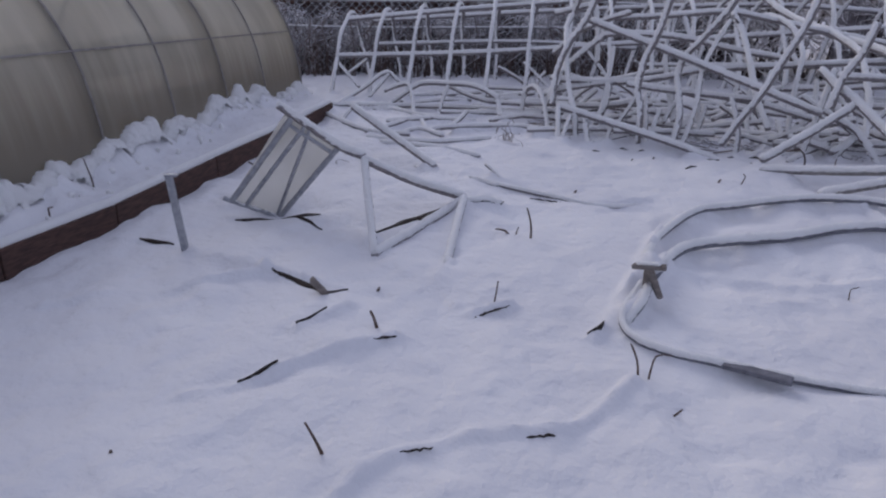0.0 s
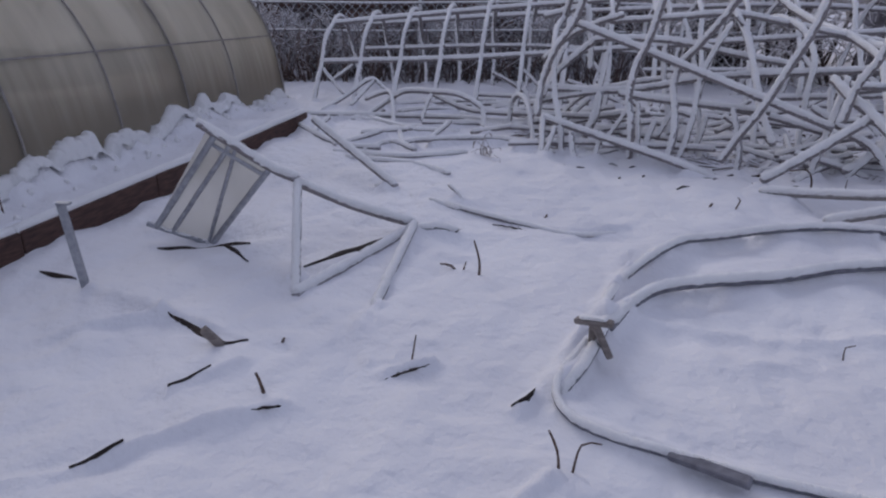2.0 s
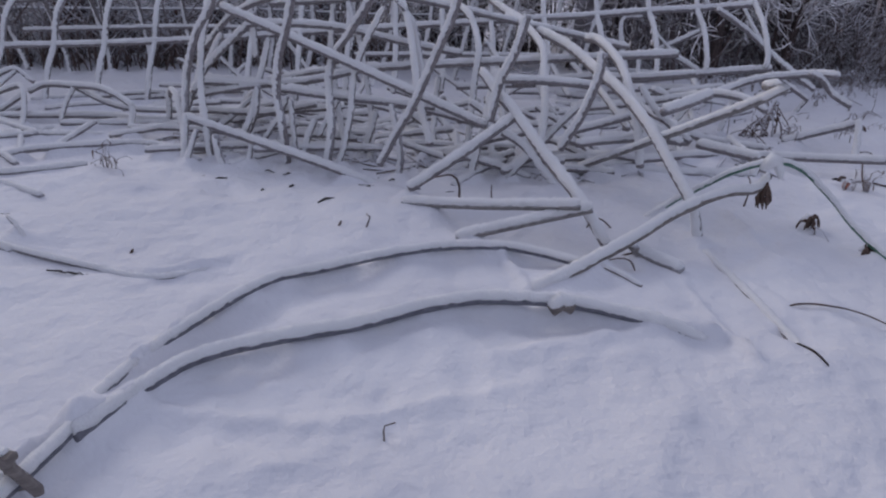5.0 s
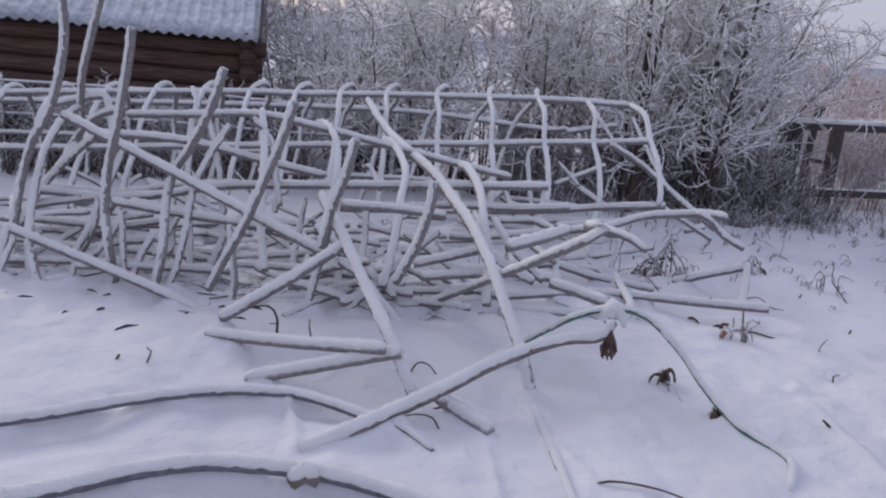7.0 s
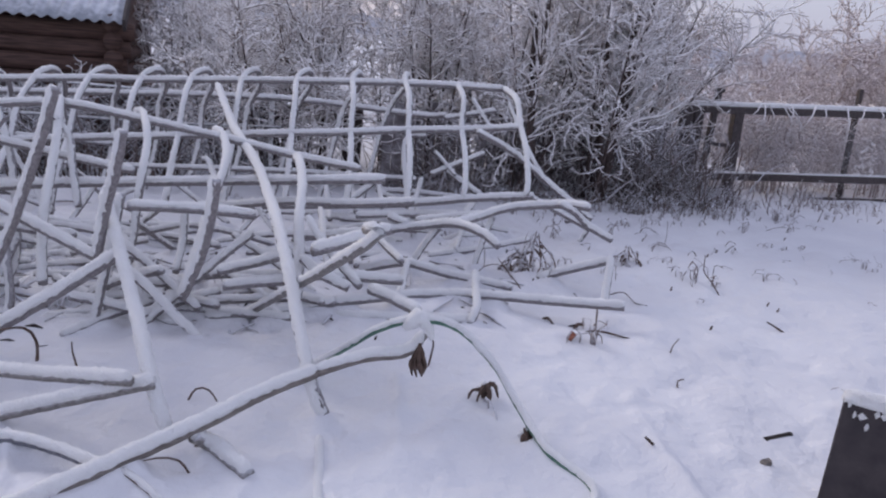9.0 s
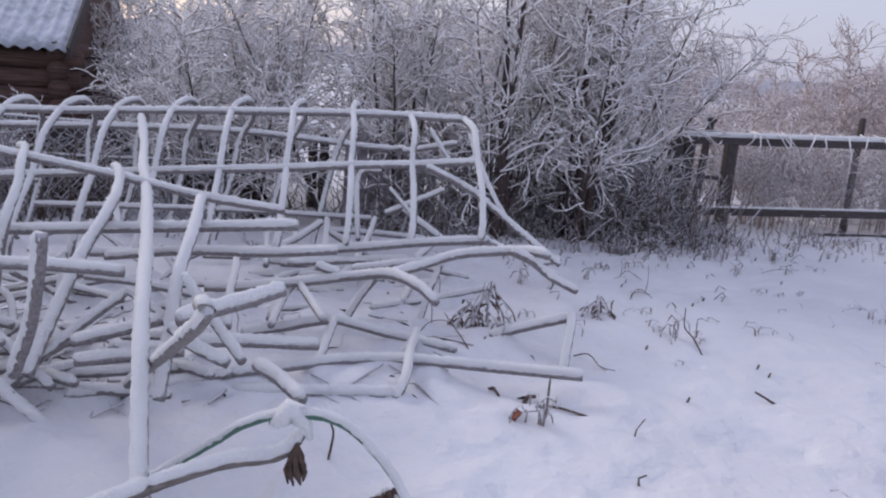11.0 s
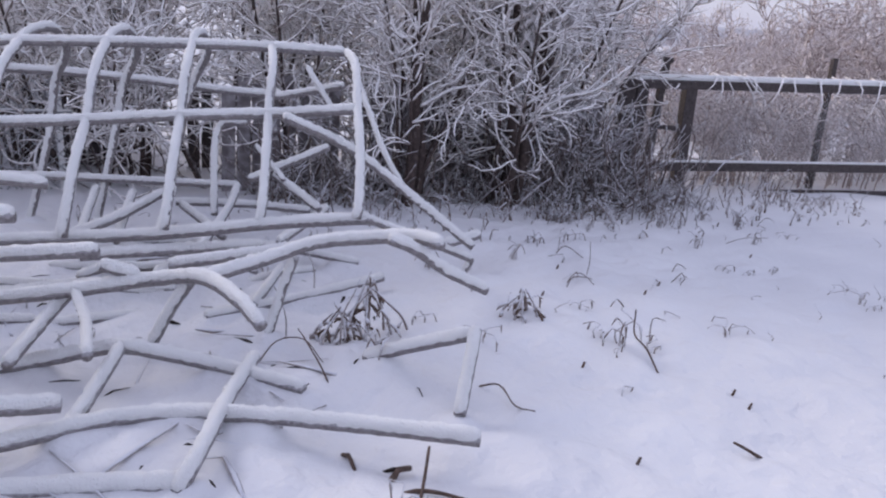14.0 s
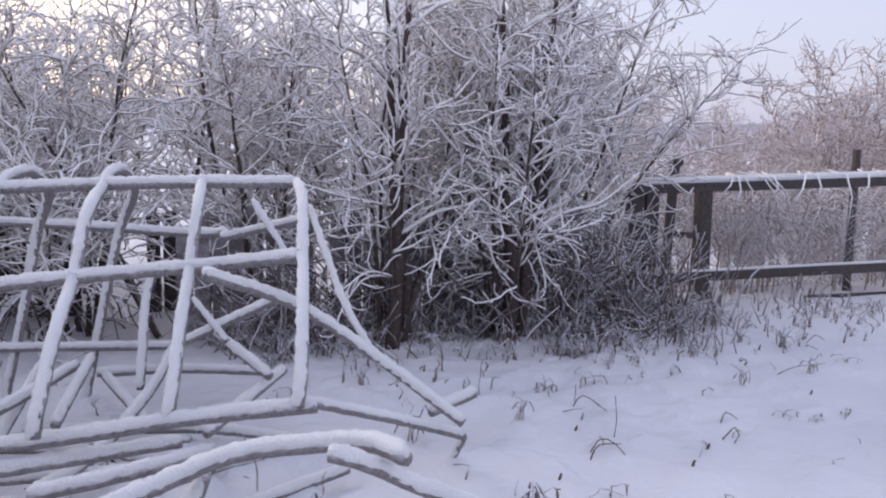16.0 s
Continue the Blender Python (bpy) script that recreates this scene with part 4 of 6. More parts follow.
for y in RIB_Y + [8.92]:
    v, f = tube_arrays(np.array([house_place(a * 0.99 - 0.018, b - 0.018, y) for a, b in profile]), np.full(len(profile), 0.017), 4, turn=np.pi / 4)
    held(house_inv, part("rib", mesh_of("rib", v, f, False), STEEL, house))
    # added strip outside the sheet, repeats the rib line that shows through
    v, f = tube_arrays(np.array([house_place(a * 1.002 + 0.003, b + 0.003, y) for a, b in profile]), np.full(len(profile), 0.010), 4, turn=np.pi / 4)
    held(house_inv, part("seam_strip", mesh_of("seam_strip", v, f, False), STRIP, house, "grey strip added outside the sheet to show the inner rib"))
for off, h in ((-0.078, 0.885), (-0.9, 1.76), (-2.1, 1.76), (-2.91, 0.85)):
    v, f = tube_arrays(np.array([house_place(off, h, y) for y in np.linspace(0.8, 8.9, 12)]), np.full(12, 0.009), 4, turn=np.pi / 4)
    held(house_inv, part("purlin", mesh_of("purlin", v, f, False), STRIP, house))
ev = [house_place(a * 0.99, b - 0.01, 8.92) for a, b in profile]
held(house_inv, part("end_sheet", mesh_of("end_sheet", ev + [(a, b + 0.006, c) for a, b, c in ev], [tuple(range(len(ev))), tuple(range(2 * len(ev) - 1, len(ev) - 1, -1))], False), PLASTIC, house))
sv = [house_place(a * 0.99, b - 0.01, 0.8) for a, b in profile]
held(house_inv, part("end_sheet", mesh_of("end_sheet", sv + [(a, b + 0.006, c) for a, b, c in sv], [tuple(range(len(sv))), tuple(range(2 * len(sv) - 1, len(sv) - 1, -1))], False), PLASTIC, house))
for off, w, lift in ((-0.44, 0.7, 0.40), (-1.5, 1.1, 0.82), (-2.55, 0.7, 0.44)):
    xs, ys = np.linspace(-w / 2, w / 2, 9), np.linspace(0.9, 8.8, 60)
    sv = [house_place(off + a, lift + 0.03 * math.sin(5 * y + 3 * a) + 0.02 * math.sin(17 * y) - 1.0 * abs(a) ** 2.2, y) for y in ys for a in xs]
    sf = [(i * 9 + j, i * 9 + j + 1, (i + 1) * 9 + j + 1, (i + 1) * 9 + j) for i in range(59) for j in range(8)]
    held(house_inv, part("soil_bed", mesh_of("soil_bed", sv, sf), SOIL_AND_SHADE, house, "dark soil bed inside"))

chunks = random.Random(9)
V, F = [], []
for _ in range(260):
    y = chunks.uniform(3.2, 8.8)
    x = house_side(y) + 0.05 + abs(chunks.gauss(0.02, 0.16))
    s = chunks.uniform(0.012, 0.042) * (1.2 if x - house_side(y) < 0.2 else 0.6)
    c = np.array((x, y, ground_z(x, y) + s * 0.3))
    v, f = tube_arrays(c + np.array([(0, 0, -s), (0, 0, -0.3 * s), (chunks.uniform(-0.3, 0.3) * s, 0, 0.5 * s), (chunks.uniform(-0.4, 0.4) * s, 0, 1.3 * s)]), (s, 1.1 * s, 0.9 * s, 0.35 * s), 6, 0.22, RNG)
    F += [tuple(w + len(V) for w in q) for q in f]
    V += list(v)
tagged(part("snow_crumb", mesh_of("snow_crumb", V, F), RIME), "crumbled snow that slid off the greenhouse", "snow", kind="stuff")

slabs = random.Random(21)
y = 2.6
while y < 8.7:
    wide = slabs.uniform(0.14, 0.36)
    tall = slabs.uniform(0.055, 0.13) * (1.0 - 0.03 * (y - 3))
    k = max(8, int(wide / 0.014))
    steps = np.interp(np.linspace(0, 1, k), np.linspace(0, 1, 7), [slabs.uniform(0.7, 1.1) for _ in range(7)])
    V, rows_up = [], (-0.3, 0.15, 0.4, 0.65, 0.85, 1.0, 1.03, 0.9, -0.3)
    for i, yy in enumerate(np.linspace(y, y + wide, k)):
        h = tall * min(1.0, 0.6 + 2 * (i + 0.5) / k, 0.6 + 2 * (k - i - 0.5) / k) * (steps[i] + slabs.gauss(0, 0.10))
        foot, x0 = ground_z(house_side(yy) + 0.16, yy), house_side(yy) + 0.15
        for j, up in enumerate(rows_up):
            deep = (0.10, 0.085, 0.075, 0.068, 0.06, 0.042, 0.012, -0.02, -0.03)[j]
            V.append((x0 + deep + slabs.gauss(0, 0.006), yy + slabs.gauss(0, 0.003), foot + h * up))
    F = [(i * 9 + j, i * 9 + j + 1, i * 9 + j + 10, i * 9 + j + 9) for i in range(k - 1) for j in range(8)]
    F += [tuple(range(8, -1, -1)), tuple((k - 1) * 9 + j for j in range(9))]
    tagged(part("snow_slab", mesh_of("snow_slab", V, F), RIME), "jagged slab of snow slid off the greenhouse wall", "snow", "slid snow slabs")
    y += wide * slabs.uniform(0.72, 0.98)

edging = thing("bed_edging", "dark brown board edging of a raised bed, snow on top", "board", (-1.9, 4.6, 0))
edging_inv = edging.matrix_basis.inverted()
for (ax, ay), (bx, by) in zip(BED, BED[1:]):
    za, zb = -0.03 * (ay - 2.16), -0.03 * (by - 2.16)
    held(edging_inv, part("board", beam_between((ax + 0.02, ay, za + 0.04), (bx + 0.02, by - 0.01, zb + 0.04), 0.035, 0.20), BOARD, edging))
    bar(edging, "snow_strip", 0.045, (ax - 0.02, ay, za + 0.135), ((ax + bx) / 2 - 0.02, (ay + by) / 2, (za + zb) / 2 + 0.14), (bx - 0.02, by, zb + 0.135), mat=RIME, snow=0).matrix_parent_inverse = edging_inv

# ---- broken door frame with its plastic panel, leaning out of the snow ----
door = thing("broken_door_frame", "broken steel door frame with a milky plastic panel, tilted in the snow", "door frame", (-0.9, 4.3, -0.1))
door_inv = door.matrix_basis.inverted()
TL, TR, BR, BL = [np.array(q) for q in ((-0.98, 4.26, 0.62), (-0.68, 4.36, 0.37), (-1.12, 4.47, -0.15), (-1.42, 4.38, 0.0))]
nrm = np.cross(TR - TL, BL - TL)
nrm /= np.linalg.norm(nrm)
pv = [tuple(q + nrm * o) for o in (-0.004, 0.004) for q in (TL, TR, BR, BL)]
held(door_inv, part("panel", mesh_of("panel", pv, [(0, 1, 2, 3), (7, 6, 5, 4), (0, 4, 5, 1), (1, 5, 6, 2), (2, 6, 7, 3), (3, 7, 4, 0)], False), CLOUDY, door, "milky twin-wall plastic panel"))
dm, db = TR - TL, BR - BL
for top, foot, r, cap in ((0.12, 0.03, 0.021, 0), (0.36, 0.30, 0.016, 0), (0.45, 0.93, 0.013, 0), (0.985, 0.99, 0.021, 0)):
    a, b = TL + dm * top, BL + db * foot
    held(door_inv, bar(door, "stile", r, tuple(a), tuple((a + b) / 2), tuple(b), mat=STEEL, snow=cap))
held(door_inv, bar(door, "bottom_rail", 0.019, tuple(BL - db * 0.14), tuple((BL + BR) / 2), tuple(BR + db * 0.04), mat=STEEL, snow=0.3))
held(door_inv, bar(door, "header", 0.015, tuple(TL * 0.93 + BL * 0.07 + dm * 0.15), tuple(TR * 0.93 + BR * 0.07), mat=STEEL, snow=0))
held(door_inv, bar(door, "rail", 0.027, tuple(TL + (TL - TR) * 0.12 + np.array((0, 0, 0.02))), tuple(TR + np.array((0, 0, 0.02))), (-0.51, 4.32, 0.33)))
held(door_inv, bar(door, "rail", 0.027, (-0.51, 4.32, 0.31), (-0.2, 4.4, 0.14), (0.14, 4.49, 0.0)))
held(door_inv, bar(door, "leg", 0.024, (-0.51, 4.32, 0.32), (-0.45, 3.98, 0.12), (-0.39, 3.64, -0.06)))
held(door_inv, bar(door, "leg", 0.026, (-0.39, 3.64, -0.05), (-0.12, 4.07, -0.04), (0.14, 4.49, -0.02)))
held(door_inv, bar(door, "leg", 0.024, (0.14, 4.49, 0.0), (0.08, 4.0, -0.03), (0.02, 3.52, -0.06)))
held(door_inv, bar(door, "leg", 0.022, (0.10, 4.46, -0.03), (0.28, 4.52, -0.03), (0.40, 4.50, -0.05), mat=BLACK))
# dark beam put in for the shade slit along the door leg
held(door_inv, part("lath", beam_between((-0.16, 4.17, -0.055), (0.09, 4.45, -0.045), 0.03, 0.06), SOIL_AND_SHADE, door, "dark strip put in as the shade along the fallen leg"))

post = thing("steel_stake", "short grey steel stake standing in the snow", "stake", (-1.48, 3.67, -0.06))
part("shaft", beam_between((0, 0, -0.05), (-0.035, 0.0, 0.46), 0.035, 0.035), STEEL, post)
part("cap", box((0.07, 0.035, 0.012), (-0.02, 0, 0.465), 0.003), STEEL, post)

stub = thing("wooden_stub", "grey wooden stub poking out of a dark slit in the snow", "wood", (0, 0, 0))
part("block", beam_between((-0.648, 3.10, 0.062), (-0.575, 3.12, -0.045), 0.045, 0.032), WOOD, stub)

tee = thing("wooden_cross_piece", "grey wooden tee piece tied over the bent hoses", "wood", (0, 0, 0))
part("head", beam_between((0.915, 3.05, 0.185), (1.05, 2.97, 0.212), 0.035, 0.024), WOOD, tee)
part("tail", beam_between((0.985, 3.01, 0.195), (1.062, 3.04, 0.02), 0.04, 0.026), WOOD, tee)
part("stem", beam_between((0.99, 3.05, 0.17), (1.0, 3.07, -0.06), 0.03, 0.03), WOOD, tee)
part("snow_cap", beam_between((0.93, 3.045, 0.203), (1.03, 2.985, 0.222), 0.035, 0.018, 0.008), RIME, tee)

# ---- bent hoses and bars that lie in the snow ----
for name, line, zs, r, mat, label in (
        ("bent_pipe", LOOP, LOOP_Z, 0.022, PIPE, "bent grey plastic pipe half buried in snow"),
        ("bent_pipe", LOOP_IN, LOOP_IN_Z, 0.027, PIPE, "bent grey plastic pipe lying on snow"),
        ("bent_pipe", LOOP_LOW, LOOP_LOW_Z, 0.016, PIPE, "dark bent hose half buried in snow")):
    pipe = thing(name, label, "pipe", group="bent pipes in the snow")
    bar(pipe, "tube", r, *[(x, y, z - 0.014) for (x, y), z in zip(line, zs)], mat=mat)
    BEDDED.pop()
clamp = thing("snow_covered_knot", "lump of snow on a knotted pipe joint", "pipe joint")
bar(clamp, "knot", 0.035, (2.93, 3.84, 0.02), (2.98, 3.84, 0.05), (3.03, 3.83, 0.03), mat=WOOD)
flat = thing("grey_lath", "grey weathered lath beside a hose in the snow", "lath")
part("lath", beam_between((1.165, 2.45, 0.022), (1.375, 2.295, 0.045), 0.045, 0.028), PIPE, flat)
# dark slivers that paint the shaded slits under the snow ridges
for i, (a, b) in enumerate((((-0.12, 1.86), (-0.04, 1.90)), ((0.30, 1.965), (0.42, 1.985)), ((-0.28, 2.62), (-0.20, 2.66)),
                            ((0.16, 2.92), (0.30, 2.98)), 
                            ((0.62, 4.70), (0.78, 4.64)), ((1.45, 4.10), (1.6, 4.3)), ((-0.1, 5.55), (0.15, 5.5)))):
    hose = thing("buried_hose", "dark sliver painted as the shaded slit under a snow ridge", "hose", group="buried hoses")
    a, b = (a[0] * 1.3 - b[0] * 0.3, a[1] * 1.3 - b[1] * 0.3), (b[0] * 1.3 - a[0] * 0.3, b[1] * 1.3 - a[1] * 0.3)
    za, zb = ground_z(*a), ground_z(*b)
    mid = ((a[0] + b[0]) / 2, (a[1] + b[1]) / 2 - 0.008, (za + zb) / 2 + 0.003)
    line = spline([(*a, za - 0.006), mid, (*b, zb - 0.006)], 0.012)
    line += RNG.normal(size=line.shape) * 0.0022
    v, f = tube_arrays(line, 0.0062 * np.sin(np.linspace(0.12, 3.02, len(line))) ** 0.7 * RNG.uniform(0.4, 1.15, len(line)), 6)
    part("hose", mesh_of("hose", v, f), SOIL_AND_SHADE, hose)

# ---- dark strips that paint the shade in slits under the snow crust ----
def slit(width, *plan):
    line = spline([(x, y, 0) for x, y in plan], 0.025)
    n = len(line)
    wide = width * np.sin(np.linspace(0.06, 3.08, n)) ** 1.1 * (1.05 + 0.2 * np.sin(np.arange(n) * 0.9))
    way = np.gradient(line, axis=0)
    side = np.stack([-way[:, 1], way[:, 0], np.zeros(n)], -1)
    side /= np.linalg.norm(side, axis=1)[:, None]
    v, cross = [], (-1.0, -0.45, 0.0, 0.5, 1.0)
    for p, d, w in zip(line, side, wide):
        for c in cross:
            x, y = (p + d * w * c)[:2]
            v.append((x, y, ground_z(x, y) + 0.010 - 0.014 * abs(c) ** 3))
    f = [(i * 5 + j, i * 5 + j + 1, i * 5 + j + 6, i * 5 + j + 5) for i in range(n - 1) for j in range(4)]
    tagged(part("bare_earth", mesh_of("bare_earth", v, f), SOIL_AND_SHADE), "dark strip painting the shade in a slit between snow crusts", "earth", "slits in the snow")


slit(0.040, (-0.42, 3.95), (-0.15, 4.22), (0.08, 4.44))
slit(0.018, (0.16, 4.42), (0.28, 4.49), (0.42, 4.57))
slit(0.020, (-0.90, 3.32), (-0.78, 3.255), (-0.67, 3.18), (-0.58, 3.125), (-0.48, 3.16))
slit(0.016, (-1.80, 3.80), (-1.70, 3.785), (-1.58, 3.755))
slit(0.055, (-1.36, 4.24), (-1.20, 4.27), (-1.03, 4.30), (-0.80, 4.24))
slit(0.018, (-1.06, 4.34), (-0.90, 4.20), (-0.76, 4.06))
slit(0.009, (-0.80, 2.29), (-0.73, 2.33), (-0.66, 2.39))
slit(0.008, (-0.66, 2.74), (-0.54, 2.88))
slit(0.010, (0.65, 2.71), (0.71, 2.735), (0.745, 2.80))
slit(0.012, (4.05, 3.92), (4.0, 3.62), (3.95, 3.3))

# ---- dark panel and its snow ----
slab = thing("standing_board", "dark board standing on edge, crusted with snow", "board", (6.07, 3.70, -0.06))
edge = pose(0, 0, 0, -9, 0, -46)
part("board", box((0.9, 0.03, 0.52), (0.45, 0, 0.22), 0.004, jitter=0.001), TAR, slab).matrix_basis = edge
for k in range(3):
    crust = bar(slab, "snow_crust", 0.034 - 0.006 * k, (0.0, 0.01 + 0.02 * k, 0.475), (0.2, 0.0, 0.48 - 0.02 * k), (0.45, -0.005, 0.475), (0.9, 0, 0.48), mat=RIME, snow=0.5)
    crust.matrix_basis = edge
for k in range(16):
    cx, cz = 0.02 + 0.025 * k, 0.455 - 0.045 * ((k * 5) % 4) / 3 - 0.03 * ((k * 3) % 5) / 4
    v, f = tube_arrays(np.array([(cx, -0.012, cz + 0.014), (cx + 0.004, -0.016, cz), (cx, -0.012, cz - 0.016)]), (0.004, 0.008 + 0.004 * (k % 3), 0.003), 6, 0.3, RNG)
    lump = part("frost_patch", mesh_of("frost_patch", v, f), RIME, slab)
    lump.matrix_basis = edge
rock = thing("stone", "small grey stone in the snow", "stone", (6.1, 4.02, ground_z(6.1, 4.02)))
part("lump", box((0.05, 0.04, 0.03), (0, 0, 0.0), 0.01, jitter=0.004), WOOD, rock)
# dark strip added to stand for a shaded slit under the snow
slit_strip = thing("dark_plank_end", "dark strip added as the shade of a slit in the snow", "plank", (0, 0, 0))
part("plank", beam_between((6.26, 4.21, ground_z(6.26, 4.21) - 0.004), (6.46, 4.25, ground_z(6.46, 4.25) - 0.004), 0.03, 0.018), SOIL_AND_SHADE, slit_strip)

# ---- twigs and dry weeds in the snow ----
def twig(points, r=0.006, label="bare brown twig sticking out of the snow"):
    t = thing("twig", label, "twig", group="twigs in the snow")
    line = spline(points, 0.03)
    v, f = tube_arrays(line, np.linspace(r, r * 0.6, len(line)), 5, 0.08, RNG)
    part("stem", mesh_of("stem", v, f), TWIG, t)
    return t


def standing(x, y, *rest, r=0.006):
    z = ground_z(x, y)
    twig([(x, y, z - 0.03)] + [(x + a, y + b, z + c) for a, b, c in rest], r)


standing(-1.12, 1.87, (0.01, 0, 0.01), r=0.009)
standing(-0.39, 1.87, (-0.03, 0.01, 0.05), (-0.07, 0.05, 0.09), r=0.007)
standing(-0.29, 2.76, (-0.02, 0.01, 0.05), (-0.035, 0.02, 0.08), r=0.009)
standing(0.53, 3.90, (0.0, 0.02, 0.08), (-0.03, 0.02, 0.19), r=0.008)
standing(0.42, 3.96, (-0.04, 0.0, 0.02), (-0.1, 0.0, 0.03), r=0.009)
standing(0.44, 3.97, (0.02, -0.01, 0.05), r=0.006)
standing(0.79, 2.35, (-0.01, 0.02, 0.06), (-0.04, 0.03, 0.13), r=0.006)
standing(0.83, 2.36, (0.03, 0.03, 0.09), (0.1, 0.05, 0.08), r=0.005)
standing(0.86, 2.15, (0.04, -0.01, 0.03), r=0.006)
standing(0.25, 3.0, (0.02, 0.03, 0.1), r=0.005)
standing(-0.34, 3.16, (0.02, 0.0, 0.02), r=0.009)
standing(0.95, 4.9, (0.03, 0.0, 0.02), r=0.010)
standing(2.06, 5.05, (0.03, 0.0, 0.03), r=0.010)
standing(2.22, 5.0, (0.03, 0.0, 0.06), (0.01, 0.0, 0.08), r=0.006)
standing(2.1, 3.2, (0.0, 0.01, 0.06), (0.04, 0.01, 0.07), r=0.004)
standing(2.86, 5.35, (0.0, 0.02, 0.1), (-0.05, 0.02, 0.17), (-0.16, 0.02, 0.16), r=0.009)
standing(3.06, 5.25, (-0.02, 0.0, 0.08), (-0.02, 0, 0.13), r=0.006)
standing(3.62, 4.35, (-0.05, 0, 0.06), (-0.13, 0, 0.08), (-0.22, 0, 0.06), r=0.005)
standing(5.64, 4.2, (-0.06, 0.02, 0.02), r=0.010)
standing(6.2, 4.82, (-0.02, 0, 0.04), (0.02, 0, 0.05), r=0.007)
standing(6.37, 5.17, (0.02, 0.02, 0.03), (0.06, 0.02, 0.09), r=0.005)
standing(7.55, 5.45, (-0.1, 0.04, 0.03), (-0.16, 0.06, 0.06), r=0.010)
standing(7.62, 5.4, (0.07, -0.03, 0.0), r=0.010)
standing(4.08, 3.85, (0.12, -0.03, 0.03), (0.27, -0.09, 0.04), (0.40, -0.15, 0.02), (0.50, -0.23, -0.01), r=0.006)
standing(3.60, 4.56, (0.06, -0.06, 0.03), (0.13, -0.16, 0.03), (0.22, -0.32, 0.01), r=0.010)
standing(3.56, 4.94, (0.05, 0.02, 0.05), (0.11, 0.0, 0.05), (0.16, -0.07, 0.0), r=0.006)
standing(5.84, 5.92, (0.02, -0.06, 0.02), (0.03, -0.14, 0.0), r=0.013)
standing(5.97, 5.68, (0.05, 0.04, 0.02), (0.10, 0.05, 0.01), r=0.018)
standing(5.6, 6.72, (0.1, 0.02, 0.09), (0.22, -0.04, 0.12), (0.3, -0.12, 0.03), r=0.004)
standing(4.82, 5.2, (0.02, 0, 0.14), (-0.02, 0, 0.22), r=0.007)
standing(5.95, 5.6, (0.12, -0.05, 0.02), (0.32, -0.16, 0.0), r=0.010)
standing(-2.25, 4.25, (0.0, 0, 0.06), (-0.08, 0.1, 0.16), r=0.006)
standing(-2.3, 3.8, (0.0, 0, 0.05), (0.03, 0, 0.06), r=0.007)
standing(-1.36, 4.95, (0.02, -0.02, 0.08), (0.0, -0.03, 0.15), (-0.07, -0.03, 0.2), r=0.010)

standing(8.00, 8.15, (0.12, 0.05, 0.04), (0.17, -0.15, 0.01), r=0.0043)
standing(7.73, 7.52, (0.11, 0.04, 0.06), (0.17, -0.01, 0.05), (0.18, -0.14, 0.01), r=0.0037)
standing(8.64, 7.55, (0.07, -0.04, 0.08), (0.07, -0.08, 0.05), (0.03, -0.09, 0.01), r=0.0050)
standing(9.72, 8.30, (0.29, 0.03, 0.04), (0.70, 0.11, 0.01), r=0.0031)
standing(10.83, 8.99, (0.13, 0.01, 0.05), (0.21, -0.02, 0.01), r=0.0037)
standing(8.01, 7.68, (0.01, 0.00, 0.11), (-0.01, 0.00, 0.25), r=0.0031)
standing(8.10, 8.26, (-0.00, 0.00, 0.13), r=0.0031)
standing(7.56, 6.19, (0.03, 0.19, 0.05), (-0.07, 0.19, 0.15), (-0.09, 0.19, 0.29), r=0.0062)
standing(6.54, 6.27, (0.08, -0.11, 0.04), (0.10, -0.25, 0.01), (0.17, -0.31, 0.01), r=0.0050)
standing(5.90, 6.31, (-0.02, 0.16, 0.04), (-0.08, 0.33, 0.13), (-0.11, 0.37, 0.17), r=0.0050)
standing(7.71, 7.46, (0.08, 0.04, 0.06), (0.28, 0.12, 0.01), r=0.0043)
standing(8.75, 7.68, (0.10, 0.06, 0.05), (0.13, -0.01, 0.03), r=0.0043)
standing(5.94, 5.33, (0.11, 0.21, 0.03), (0.16, 0.31, 0.13), r=0.0096)
standing(7.47, 6.43, (0.01, 0.02, 0.08), r=0.0037)
standing(7.74, 6.55, (0.03, 0.05, 0.13), (0.13, 0.06, 0.11), r=0.0037)
standing(8.17, 7.22, (0.02, 0.0, 0.03), r=0.0096)
standing(8.40, 7.38, (0.02, 0.0, 0.03), r=0.0096)
standing(7.42, 7.27, (0.02, 0.0, 0.03), r=0.0096)
standing(9.73, 7.92, (0.02, 0.0, 0.03), r=0.0096)
standing(7.84, 7.83, (0.02, 0.0, 0.03), r=0.0096)
standing(10.31, 8.98, (0.02, 0.0, 0.03), r=0.0096)
standing(7.74, 5.91, (0.02, 0.0, 0.03), r=0.0096)
standing(7.72, 5.78, (0.02, 0.0, 0.03), r=0.0096)
standing(7.18, 6.36, (0.02, 0.0, 0.03), r=0.0096)
standing(6.94, 5.54, (0.02, 0.0, 0.03), r=0.0096)


